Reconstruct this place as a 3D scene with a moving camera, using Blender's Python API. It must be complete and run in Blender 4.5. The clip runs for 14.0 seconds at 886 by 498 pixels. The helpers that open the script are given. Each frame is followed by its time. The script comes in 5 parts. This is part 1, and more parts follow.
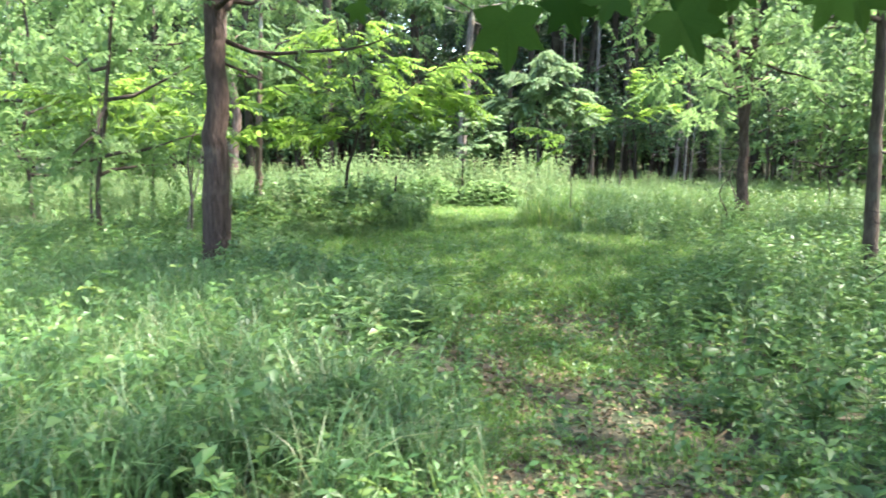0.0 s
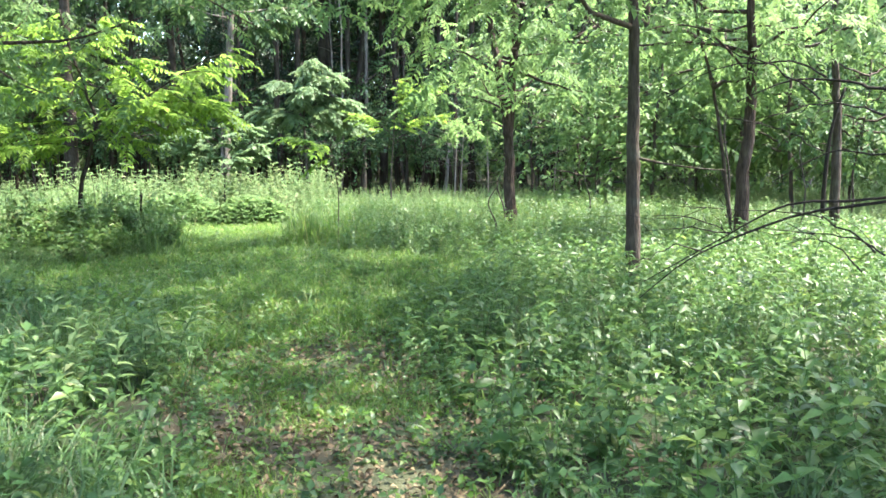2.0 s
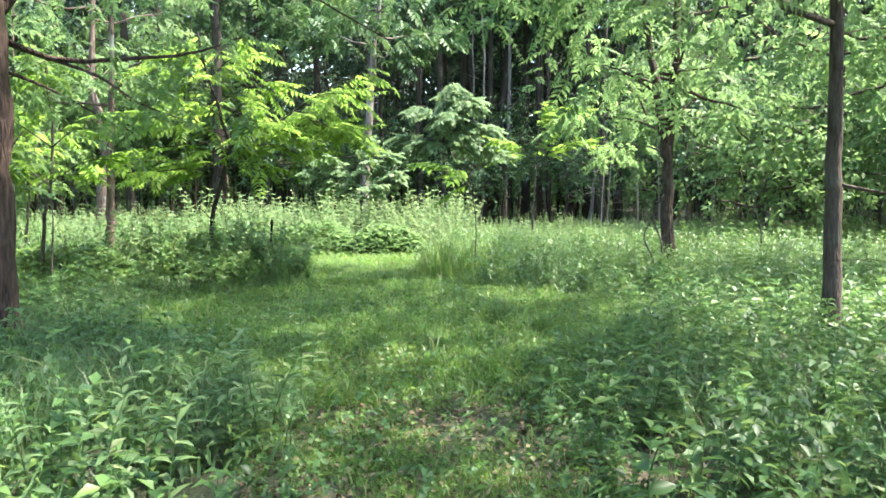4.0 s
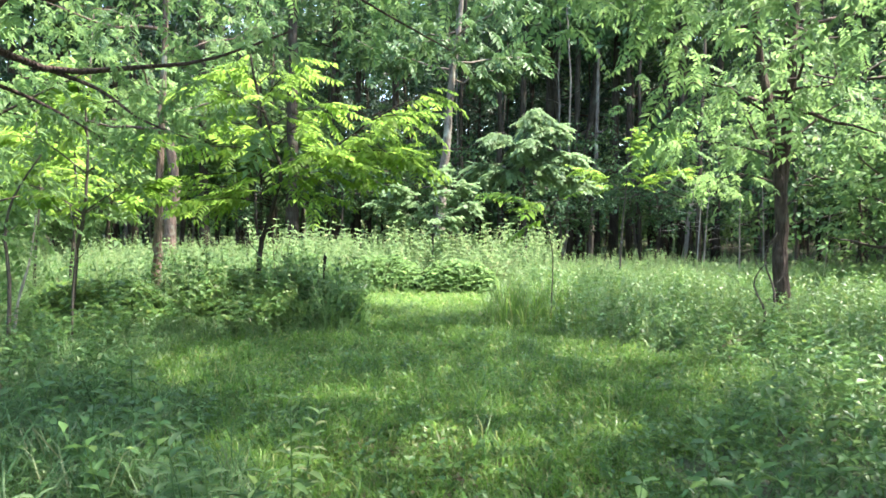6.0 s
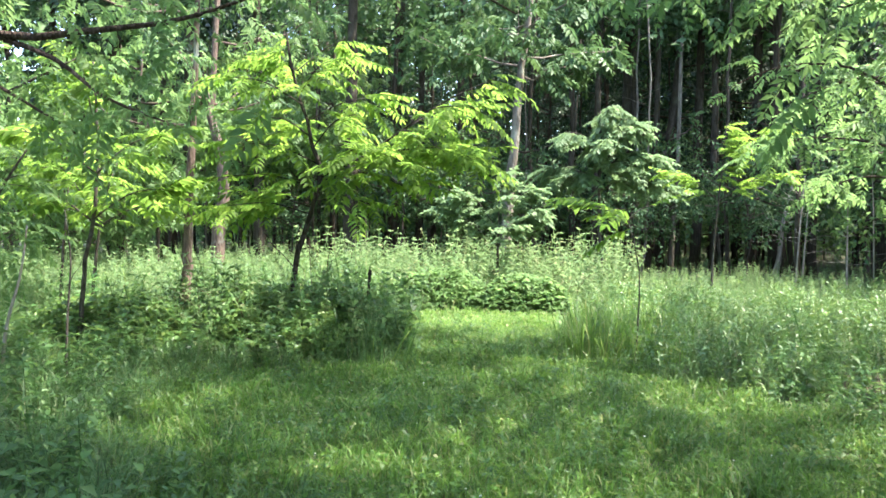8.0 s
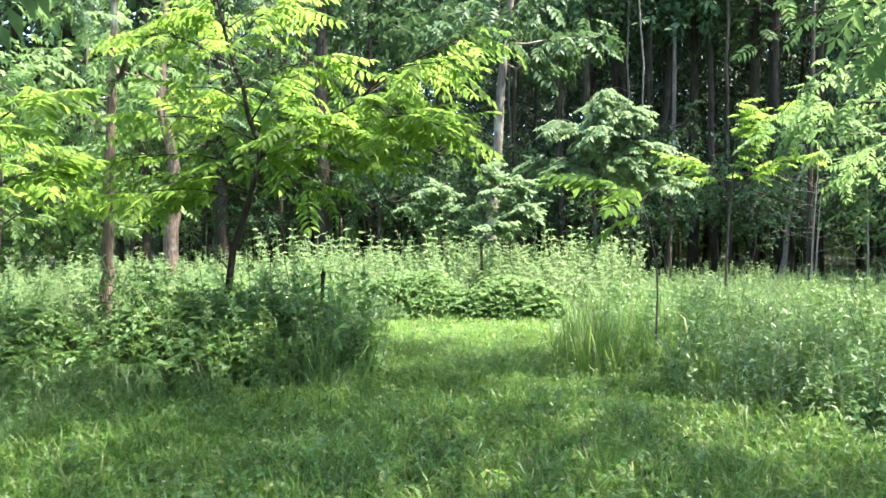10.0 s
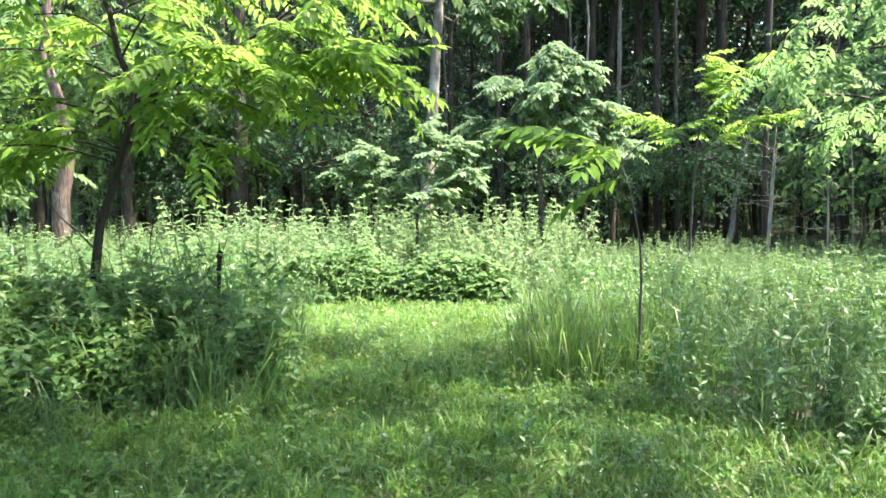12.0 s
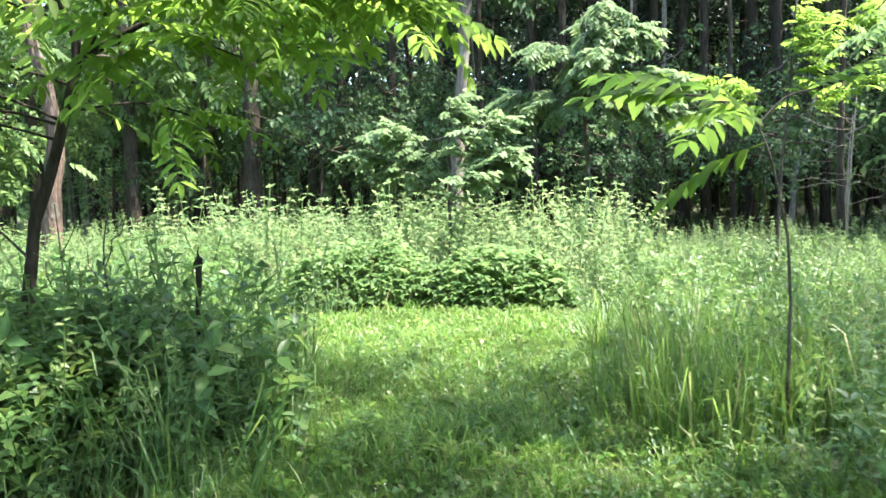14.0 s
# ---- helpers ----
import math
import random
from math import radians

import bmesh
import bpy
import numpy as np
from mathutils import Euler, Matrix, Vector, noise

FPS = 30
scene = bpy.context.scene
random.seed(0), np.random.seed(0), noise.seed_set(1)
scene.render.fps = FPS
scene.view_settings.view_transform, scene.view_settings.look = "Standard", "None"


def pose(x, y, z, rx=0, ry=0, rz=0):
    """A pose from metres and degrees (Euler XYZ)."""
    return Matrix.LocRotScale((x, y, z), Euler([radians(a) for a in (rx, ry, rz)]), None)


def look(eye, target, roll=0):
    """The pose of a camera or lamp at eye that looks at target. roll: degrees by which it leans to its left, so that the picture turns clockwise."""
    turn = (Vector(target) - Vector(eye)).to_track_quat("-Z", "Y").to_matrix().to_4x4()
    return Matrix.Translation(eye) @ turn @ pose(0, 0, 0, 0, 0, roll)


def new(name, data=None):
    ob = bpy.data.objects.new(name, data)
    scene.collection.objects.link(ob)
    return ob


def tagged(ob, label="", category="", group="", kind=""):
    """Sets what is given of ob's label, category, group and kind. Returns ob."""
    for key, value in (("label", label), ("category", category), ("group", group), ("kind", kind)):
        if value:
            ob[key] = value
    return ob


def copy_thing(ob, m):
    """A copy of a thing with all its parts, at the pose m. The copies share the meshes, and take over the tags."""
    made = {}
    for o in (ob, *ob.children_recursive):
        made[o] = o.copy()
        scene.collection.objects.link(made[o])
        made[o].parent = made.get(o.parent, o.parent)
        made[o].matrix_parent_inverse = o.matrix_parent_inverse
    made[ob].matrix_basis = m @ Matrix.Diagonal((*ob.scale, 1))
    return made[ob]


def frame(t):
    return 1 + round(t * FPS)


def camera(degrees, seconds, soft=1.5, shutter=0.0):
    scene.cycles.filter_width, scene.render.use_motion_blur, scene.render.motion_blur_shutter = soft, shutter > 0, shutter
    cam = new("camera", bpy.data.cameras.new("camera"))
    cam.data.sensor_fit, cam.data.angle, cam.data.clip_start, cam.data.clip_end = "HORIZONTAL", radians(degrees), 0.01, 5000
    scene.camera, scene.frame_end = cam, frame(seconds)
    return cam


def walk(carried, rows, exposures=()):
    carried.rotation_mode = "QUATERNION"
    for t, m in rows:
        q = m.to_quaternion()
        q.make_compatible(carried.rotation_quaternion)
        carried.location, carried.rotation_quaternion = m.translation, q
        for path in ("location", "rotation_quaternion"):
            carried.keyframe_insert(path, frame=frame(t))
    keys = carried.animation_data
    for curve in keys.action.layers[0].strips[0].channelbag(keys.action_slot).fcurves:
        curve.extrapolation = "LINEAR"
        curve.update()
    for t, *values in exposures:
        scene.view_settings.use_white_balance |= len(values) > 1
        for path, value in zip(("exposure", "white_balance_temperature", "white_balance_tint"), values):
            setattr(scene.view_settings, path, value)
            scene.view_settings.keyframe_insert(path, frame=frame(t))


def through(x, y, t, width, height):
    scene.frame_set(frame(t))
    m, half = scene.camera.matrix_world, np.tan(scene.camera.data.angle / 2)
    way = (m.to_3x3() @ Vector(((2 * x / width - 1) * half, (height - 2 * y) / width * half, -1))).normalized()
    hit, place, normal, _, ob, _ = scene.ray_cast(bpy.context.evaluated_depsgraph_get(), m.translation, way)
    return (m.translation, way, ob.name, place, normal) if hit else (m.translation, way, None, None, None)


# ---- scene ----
cam = camera(57.5, 14.0, soft=1.6, shutter=0.25)
PATH = [
    (0, (0.131, 0.842, 1.592), (-0.137, 2.806, 1.323), -0.2),
    (0.5, (0.26, 1.006, 1.6), (0.249, 2.988, 1.332), 0.3),
    (1, (0.324, 1.218, 1.572), (0.506, 3.191, 1.302), 0.4),
    (1.5, (0.291, 1.543, 1.536), (0.554, 3.51, 1.283), -0.1),
    (2, (0.332, 1.76, 1.523), (0.602, 3.728, 1.286), -0.6),
    (2.5, (0.426, 2.033, 1.527), (0.618, 4.013, 1.313), -0.7),
    (3, (0.393, 2.357, 1.469), (0.484, 4.345, 1.271), -0.9),
    (3.5, (0.332, 2.668, 1.474), (0.328, 4.66, 1.297), -0.9),
    (3.7, (0.35, 2.765, 1.473), (0.315, 4.757, 1.302), -0.7),
    (5.8, (0.566, 4.299, 1.496), (0.309, 6.28, 1.406), 0.2),
    (6, (0.544, 4.42, 1.511), (0.256, 6.397, 1.425), 0.2),
    (6.5, (0.43, 4.818, 1.528), (0.088, 6.787, 1.447), 0.2),
    (7, (0.457, 5.232, 1.508), (0.065, 7.191, 1.418), 0.4),
    (7.5, (0.465, 5.649, 1.507), (0.039, 7.601, 1.419), 0.5),
    (8, (0.352, 6.063, 1.526), (-0.102, 8.009, 1.457), 0.5),
    (8.2, (0.337, 6.206, 1.518), (-0.127, 8.15, 1.457), 0.5),
    (10.3, (0.05, 8.11, 1.279), (-0.358, 10.067, 1.24), -0.7),
    (10.5, (0.018, 8.275, 1.283), (-0.374, 10.235, 1.229), -0.6),
    (11, (-0.152, 8.638, 1.266), (-0.498, 10.606, 1.18), -0.5),
    (11.5, (-0.227, 8.974, 1.29), (-0.516, 10.95, 1.183), -0.6),
    (12, (-0.215, 9.373, 1.297), (-0.469, 11.354, 1.177), -0.6),
    (12.5, (-0.302, 9.741, 1.275), (-0.531, 11.724, 1.146), -0.7),
    (13, (-0.415, 10.148, 1.303), (-0.646, 12.13, 1.166), -0.9),
    (13.5, (-0.456, 10.591, 1.286), (-0.72, 12.568, 1.141), -1.3),
    (14, (-0.63, 10.999, 1.277), (-0.938, 12.97, 1.127), -1.6),
]
EXPOSURE = 3.2
walk(cam, [(t, look(eye, target, roll)) for t, eye, target, roll in PATH],
     [(0.0, EXPOSURE + 0.26, 6600, 16), (3.7, EXPOSURE + 0.18, 6600, 15), (8.0, EXPOSURE + 0.1, 6650, 13), (14.0, EXPOSURE + 0.2, 6650, 14)])

# ---- light: a high summer sun and a clear sky ----
SUN_ELEVATION, SUN_AZIMUTH = 63.0, 88.0  # azimuth clockwise from +y
world = bpy.data.worlds.new("summer_sky")
scene.world = world
world.use_nodes = True
_n = world.node_tree.nodes
sky = _n.new("ShaderNodeTexSky")
sky.sky_type, sky.sun_disc = "NISHITA", False
sky.sun_elevation, sky.sun_rotation = radians(SUN_ELEVATION), radians(SUN_AZIMUTH)
_n["Background"].inputs["Strength"].default_value = 0.15
world.node_tree.links.new(sky.outputs[0], _n["Background"].inputs["Color"])
sun_data = bpy.data.lights.new("sun", "SUN")
sun_data.energy, sun_data.angle, sun_data.color = 3.2, radians(1.6), (1.0, 0.95, 0.86)
sun = new("sun", sun_data)
_e, _a = radians(SUN_ELEVATION), radians(SUN_AZIMUTH)
_toward = Vector((math.sin(_a) * math.cos(_e), math.cos(_a) * math.cos(_e), math.sin(_e)))
sun.matrix_world = look(_toward * 60, (0, 0, 0))


# ---- materials ----
def nodes_of(name):
    m = bpy.data.materials.new(name)
    m.use_nodes = True
    nt = m.node_tree
    return m, nt, nt.nodes, nt.links, nt.nodes["Principled BSDF"]


def ramp_of(nt, colors):
    r = nt.nodes.new("ShaderNodeValToRGB")
    els = r.color_ramp.elements
    for i, c in enumerate(colors):
        p = i / (len(colors) - 1)
        e = els[i] if i < 2 else els.new(p)
        e.position, e.color = p, (*c, 1)
    for i, e in enumerate(sorted(els, key=lambda q: q.position)):
        e.color = (*colors[i], 1)
    return r


def leaf_material(name, colors, through=0.45, rough=0.5, gloss=0.3):
    """Thin leaf: each leaf takes its own green, veins and blotches vary it, light comes through it."""
    m, nt, ns, ln, bsdf = nodes_of(name)
    geo, info = ns.new("ShaderNodeNewGeometry"), ns.new("ShaderNodeObjectInfo")
    add = ns.new("ShaderNodeMath")
    add.operation = "ADD"
    ln.new(geo.outputs["Random Per Island"], add.inputs[0])
    ln.new(info.outputs["Random"], add.inputs[1])
    fr = ns.new("ShaderNodeMath")
    fr.operation = "FRACT"
    ln.new(add.outputs[0], fr.inputs[0])
    ramp = ramp_of(nt, colors)
    ln.new(fr.outputs[0], ramp.inputs[0])
    pos = ns.new("ShaderNodeTexCoord")
    blot = ns.new("ShaderNodeTexNoise")
    blot.inputs["Scale"].default_value, blot.inputs["Detail"].default_value = 0.9, 3
    ln.new(pos.outputs["Object"], blot.inputs["Vector"])
    fine = ns.new("ShaderNodeTexNoise")
    fine.inputs["Scale"].default_value, fine.inputs["Detail"].default_value = 60, 2
    ln.new(pos.outputs["Object"], fine.inputs["Vector"])
    hsv = ns.new("ShaderNodeHueSaturation")
    mr = ns.new("ShaderNodeMapRange")
    mr.inputs["To Min"].default_value, mr.inputs["To Max"].default_value = 0.72, 1.3
    ln.new(blot.outputs[0], mr.inputs["Value"])
    mr2 = ns.new("ShaderNodeMapRange")
    mr2.inputs["To Min"].default_value, mr2.inputs["To Max"].default_value = 0.8, 1.2
    ln.new(fine.outputs[0], mr2.inputs["Value"])
    mul = ns.new("ShaderNodeMath")
    mul.operation = "MULTIPLY"
    ln.new(mr.outputs[0], mul.inputs[0])
    ln.new(mr2.outputs[0], mul.inputs[1])
    ln.new(mul.outputs[0], hsv.inputs["Value"])
    ln.new(ramp.outputs[0], hsv.inputs["Color"])
    ln.new(hsv.outputs[0], bsdf.inputs["Base Color"])
    bsdf.inputs["Roughness"].default_value = rough
    bsdf.inputs["Specular IOR Level"].default_value = gloss
    tr = ns.new("ShaderNodeBsdfTranslucent")
    warm = ns.new("ShaderNodeHueSaturation")
    warm.inputs["Hue"].default_value, warm.inputs["Saturation"].default_value, warm.inputs["Value"].default_value = 0.488, 0.95, 2.0
    ln.new(hsv.outputs[0], warm.inputs["Color"])
    ln.new(warm.outputs[0], tr.inputs["Color"])
    mix = ns.new("ShaderNodeMixShader")
    mix.inputs[0].default_value = through
    ln.new(bsdf.outputs[0], mix.inputs[1])
    ln.new(tr.outputs[0], mix.inputs[2])
    ln.new(mix.outputs[0], ns["Material Output"].inputs["Surface"])
    return m


def bark_material(name, dark, light, furrow=26.0, depth=0.6, lichen=(0.30, 0.33, 0.26)):
    m, nt, ns, ln, bsdf = nodes_of(name)
    tc, mp = ns.new("ShaderNodeTexCoord"), ns.new("ShaderNodeMapping")
    mp.inputs["Scale"].default_value = (1, 1, 0.16)
    ln.new(tc.outputs["Object"], mp.inputs["Vector"])
    ridges = ns.new("ShaderNodeTexNoise")
    ridges.inputs["Scale"].default_value, ridges.inputs["Detail"].default_value, ridges.inputs["Roughness"].default_value = furrow, 6, 0.65
    ln.new(mp.outputs[0], ridges.inputs["Vector"])
    cells = ns.new("ShaderNodeTexVoronoi")
    cells.feature = "DISTANCE_TO_EDGE"
    cells.inputs["Scale"].default_value = furrow * 1.1
    ln.new(mp.outputs[0], cells.inputs["Vector"])
    patch = ns.new("ShaderNodeTexNoise")
    patch.inputs["Scale"].default_value, patch.inputs["Detail"].default_value = 2.3, 4
    ln.new(tc.outputs["Object"], patch.inputs["Vector"])
    ramp = ramp_of(nt, [dark, dark, light, light])
    ln.new(ridges.outputs[0], ramp.inputs[0])
    mr = ns.new("ShaderNodeMapRange")
    mr.inputs["From Min"].default_value, mr.inputs["From Max"].default_value = 0.56, 0.78
    ln.new(patch.outputs[0], mr.inputs["Value"])
    mix = ns.new("ShaderNodeMix")
    mix.data_type = "RGBA"
    ln.new(mr.outputs[0], mix.inputs["Factor"])
    ln.new(ramp.outputs[0], mix.inputs["A"])
    mix.inputs["B"].default_value = (*lichen, 1)
    ln.new(mix.outputs["Result"], bsdf.inputs["Base Color"])
    bsdf.inputs["Roughness"].default_value = 0.92
    bsdf.inputs["Specular IOR Level"].default_value = 0.2
    hgt = ns.new("ShaderNodeMath")
    hgt.operation = "MULTIPLY_ADD"
    ln.new(cells.outputs["Distance"], hgt.inputs[0])
    hgt.inputs[1].default_value = 1.5
    ln.new(ridges.outputs[0], hgt.inputs[2])
    bump = ns.new("ShaderNodeBump")
    bump.inputs["Strength"].default_value, bump.inputs["Distance"].default_value = depth, 0.02
    ln.new(hgt.outputs[0], bump.inputs["Height"])
    ln.new(bump.outputs[0], bsdf.inputs["Normal"])
    return m


def soil_material():
    m, nt, ns, ln, bsdf = nodes_of("soil")
    tc = ns.new("ShaderNodeTexCoord")
    big, small = ns.new("ShaderNodeTexNoise"), ns.new("ShaderNodeTexNoise")
    big.inputs["Scale"].default_value, big.inputs["Detail"].default_value = 0.9, 5
    small.inputs["Scale"].default_value, small.inputs["Detail"].default_value = 38, 6
    ln.new(tc.outputs["Object"], big.inputs["Vector"])
    ln.new(tc.outputs["Object"], small.inputs["Vector"])
    a = ramp_of(nt, [(0.018, 0.014, 0.008), (0.036, 0.028, 0.015), (0.062, 0.048, 0.026), (0.095, 0.075, 0.042)])
    b = ramp_of(nt, [(0.02, 0.035, 0.012), (0.035, 0.06, 0.018), (0.05, 0.08, 0.025)])
    ln.new(small.outputs[0], a.inputs[0])
    ln.new(small.outputs[0], b.inputs[0])
    mr = ns.new("ShaderNodeMapRange")
    mr.inputs["From Min"].default_value, mr.inputs["From Max"].default_value = 0.4, 0.6
    ln.new(big.outputs[0], mr.inputs["Value"])
    mix = ns.new("ShaderNodeMix")
    mix.data_type = "RGBA"
    ln.new(mr.outputs[0], mix.inputs["Factor"])
    ln.new(a.outputs[0], mix.inputs["A"])
    ln.new(b.outputs[0], mix.inputs["B"])
    ln.new(mix.outputs["Result"], bsdf.inputs["Base Color"])
    bsdf.inputs["Roughness"].default_value = 0.95
    bump = ns.new("ShaderNodeBump")
    bump.inputs["Strength"].default_value, bump.inputs["Distance"].default_value = 0.7, 0.03
    ln.new(small.outputs[0], bump.inputs["Height"])
    ln.new(bump.outputs[0], bsdf.inputs["Normal"])
    return m


SOIL = soil_material()
GRASS = leaf_material("grass", [(0.028, 0.075, 0.012), (0.065, 0.15, 0.02), (0.115, 0.21, 0.034), (0.045, 0.115, 0.018), (0.19, 0.21, 0.075)], 0.42, 0.46, 0.35)
TALLGRASS = leaf_material("tall_grass_blade", [(0.03, 0.08, 0.022), (0.055, 0.125, 0.036), (0.095, 0.17, 0.06), (0.045, 0.11, 0.036), (0.16, 0.18, 0.085)], 0.35, 0.46, 0.36)
WEED = leaf_material("weed_leaf", [(0.025, 0.065, 0.016), (0.05, 0.12, 0.028), (0.085, 0.165, 0.04), (0.035, 0.09, 0.026), (0.12, 0.19, 0.04)], 0.35, 0.46, 0.4)
MEADOW = leaf_material("meadow_leaf", [(0.08, 0.15, 0.052), (0.102, 0.172, 0.062), (0.126, 0.196, 0.078), (0.09, 0.16, 0.06), (0.155, 0.182, 0.085)], 0.45, 0.58, 0.2)
BRAMBLE = leaf_material("bramble_leaf", [(0.04, 0.1, 0.024), (0.06, 0.13, 0.03), (0.085, 0.16, 0.035), (0.05, 0.11, 0.03), (0.12, 0.17, 0.035)], 0.34, 0.46, 0.45)
FROND = leaf_material("frond_leaf", [(0.065, 0.145, 0.017), (0.085, 0.165, 0.02), (0.11, 0.19, 0.025), (0.072, 0.15, 0.021)], 0.7, 0.55, 0.22)
PALE = leaf_material("pale_leaf", [(0.075, 0.14, 0.054), (0.095, 0.162, 0.066), (0.118, 0.185, 0.08), (0.085, 0.15, 0.062)], 0.45, 0.55, 0.28)
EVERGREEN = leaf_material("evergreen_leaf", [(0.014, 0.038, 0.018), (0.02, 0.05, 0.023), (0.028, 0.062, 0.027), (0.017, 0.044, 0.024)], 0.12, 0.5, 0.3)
CANOPY = leaf_material("canopy_leaf", [(0.03, 0.075, 0.026), (0.044, 0.096, 0.032), (0.06, 0.116, 0.036), (0.038, 0.085, 0.036)], 0.3, 0.56, 0.3)
LIGHTCANOPY = leaf_material("light_canopy_leaf", [(0.06, 0.13, 0.035), (0.085, 0.16, 0.045), (0.105, 0.18, 0.055), (0.07, 0.14, 0.05)], 0.5, 0.56, 0.30)
DEADLEAF = leaf_material("dead_leaf", [(0.08, 0.056, 0.032), (0.125, 0.093, 0.052), (0.2, 0.155, 0.09), (0.058, 0.043, 0.024)], 0.02, 0.75, 0.15)
# near-black and brighter greens put overhead shade and glow into the leaf colour
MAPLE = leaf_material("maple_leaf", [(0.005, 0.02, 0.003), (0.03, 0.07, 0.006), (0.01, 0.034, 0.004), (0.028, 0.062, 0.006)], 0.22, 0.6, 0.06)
PETAL = leaf_material("petal", [(0.7, 0.7, 0.62), (0.8, 0.8, 0.74)], 0.3, 0.70, 0.20)
BARK = bark_material("furrowed_bark", (0.025, 0.017, 0.013), (0.095, 0.066, 0.052), 30, 1.0, (0.13, 0.11, 0.09))
BARK_SMOOTH = bark_material("smooth_bark", (0.034, 0.026, 0.019), (0.098, 0.077, 0.06), 34, 0.6, (0.12, 0.125, 0.1))
BARK_RED = bark_material("red_brown_bark", (0.05, 0.036, 0.028), (0.18, 0.13, 0.1), 30, 0.7)
BARK_GREY = bark_material("grey_bark", (0.075, 0.063, 0.05), (0.21, 0.18, 0.145), 24, 0.6)
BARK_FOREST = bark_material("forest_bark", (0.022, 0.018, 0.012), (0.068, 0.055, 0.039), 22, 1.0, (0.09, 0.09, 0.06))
BARK_DARK = bark_material("very_dark_bark", (0.012, 0.01, 0.008), (0.04, 0.032, 0.026), 50, 0.4, (0.05, 0.05, 0.04))
TWIG = bark_material("twig_bark", (0.03, 0.025, 0.02), (0.10, 0.085, 0.07), 60, 0.3)
DEADWOOD = bark_material("dead_wood", (0.16, 0.14, 0.12), (0.34, 0.31, 0.27), 40, 0.4)
CANE = bark_material("cane", (0.06, 0.05, 0.025), (0.14, 0.11, 0.06), 60, 0.3)

# ---- mesh helpers ----


def mesh_np(name, V, F, material, smooth=False):
    me = bpy.data.meshes.new(name)
    V, F = np.ascontiguousarray(V, np.float32), np.ascontiguousarray(F, np.int32)
    me.vertices.add(len(V))
    me.vertices.foreach_set("co", V.ravel())
    me.loops.add(F.size)
    me.loops.foreach_set("vertex_index", F.ravel())
    me.polygons.add(len(F))
    me.polygons.foreach_set("loop_start", np.arange(0, F.size, F.shape[1], dtype=np.int32))
    if smooth:
        me.polygons.foreach_set("use_smooth", np.ones(len(F), bool))
    me.materials.append(material)
    me.update(calc_edges=True)
    return me


def part(name, me, parent, label="", m=None):
    ob = new(name, me)
    ob.parent = parent
    if m is not None:
        ob.matrix_basis = m
    return tagged(ob, label)


def thing(name, x, y, z, label, category, group=""):
    ob = new(name)
    ob.location = (x, y, z)
    ob.empty_display_size = 0.2
    return tagged(ob, label, category, group)


def stuff(name, VF, material, label, category):
    V, F = VF
    return tagged(new(name, mesh_np(name, V, F, material)), label, category, "", "stuff")


def merge(pieces):
    Vs, Fs, n = [], [], 0
    for V, F in pieces:
        Vs.append(V)
        Fs.append(F + n)
        n += len(V)
    return np.concatenate(Vs), np.concatenate(Fs)


def turns(yaw, pitch, roll=None):
    """Rotations that first roll about y, then pitch about x (nose up), then yaw about z."""
    roll = np.zeros_like(yaw) if roll is None else roll
    cy, sy, cp, sp, cr, sr = np.cos(yaw), np.sin(yaw), np.cos(pitch), np.sin(pitch), np.cos(roll), np.sin(roll)
    o, l = np.zeros_like(yaw), np.ones_like(yaw)
    Rz = np.stack([cy, -sy, o, sy, cy, o, o, o, l], -1).reshape(-1, 3, 3)
    Rx = np.stack([l, o, o, o, cp, -sp, o, sp, cp], -1).reshape(-1, 3, 3)
    Ry = np.stack([cr, o, sr, o, l, o, -sr, o, cr], -1).reshape(-1, 3, 3)
    return Rz @ Rx @ Ry


def scatter(T, F, pos, R, scale):
    """The template T, F set at every place, turned and scaled."""
    pos, scale = np.asarray(pos, float), np.asarray(scale, float)
    if scale.ndim == 1:
        scale = scale[:, None]
    V = np.einsum("nij,nkj->nki", R, T[None] * scale[:, None, :]) + pos[:, None]
    n, k = len(pos), len(T)
    return V.reshape(-1, 3), (F[None] + (np.arange(n) * k)[:, None, None]).reshape(-1, 3)


def leaf_shape(width=0.5, fold=0.12, droop=0.12, detail=2):
    """One leaf along +y, of length one: a folded, drooping blade."""
    if detail == 0:
        V = [(0, 0, 0), (width / 2, 0.45, fold), (0, 1, -droop), (-width / 2, 0.45, fold)]
        return np.array(V, float), np.array([(0, 1, 2), (0, 2, 3)])
    w = width / 2
    if detail == 1:
        V = [(0, 0, 0), (w, 0.42, fold), (0, 0.5, -droop * 0.2), (-w, 0.42, fold), (0, 1, -droop)]
        return np.array(V, float), np.array([(0, 1, 2), (0, 2, 3), (1, 4, 2), (2, 4, 3)])
    V = [(0, 0, 0), (w * 0.85, 0.25, fold), (0, 0.27, 0.0), (-w * 0.85, 0.25, fold),
         (w * 0.9, 0.58, fold - droop * 0.3), (0, 0.6, -droop * 0.3), (-w * 0.9, 0.58, fold - droop * 0.3), (0, 1, -droop)]
    F = [(0, 1, 2), (0, 2, 3), (1, 4, 2), (4, 5, 2), (2, 5, 3), (5, 6, 3), (4, 7, 5), (5, 7, 6)]
    return np.array(V, float), np.array(F)


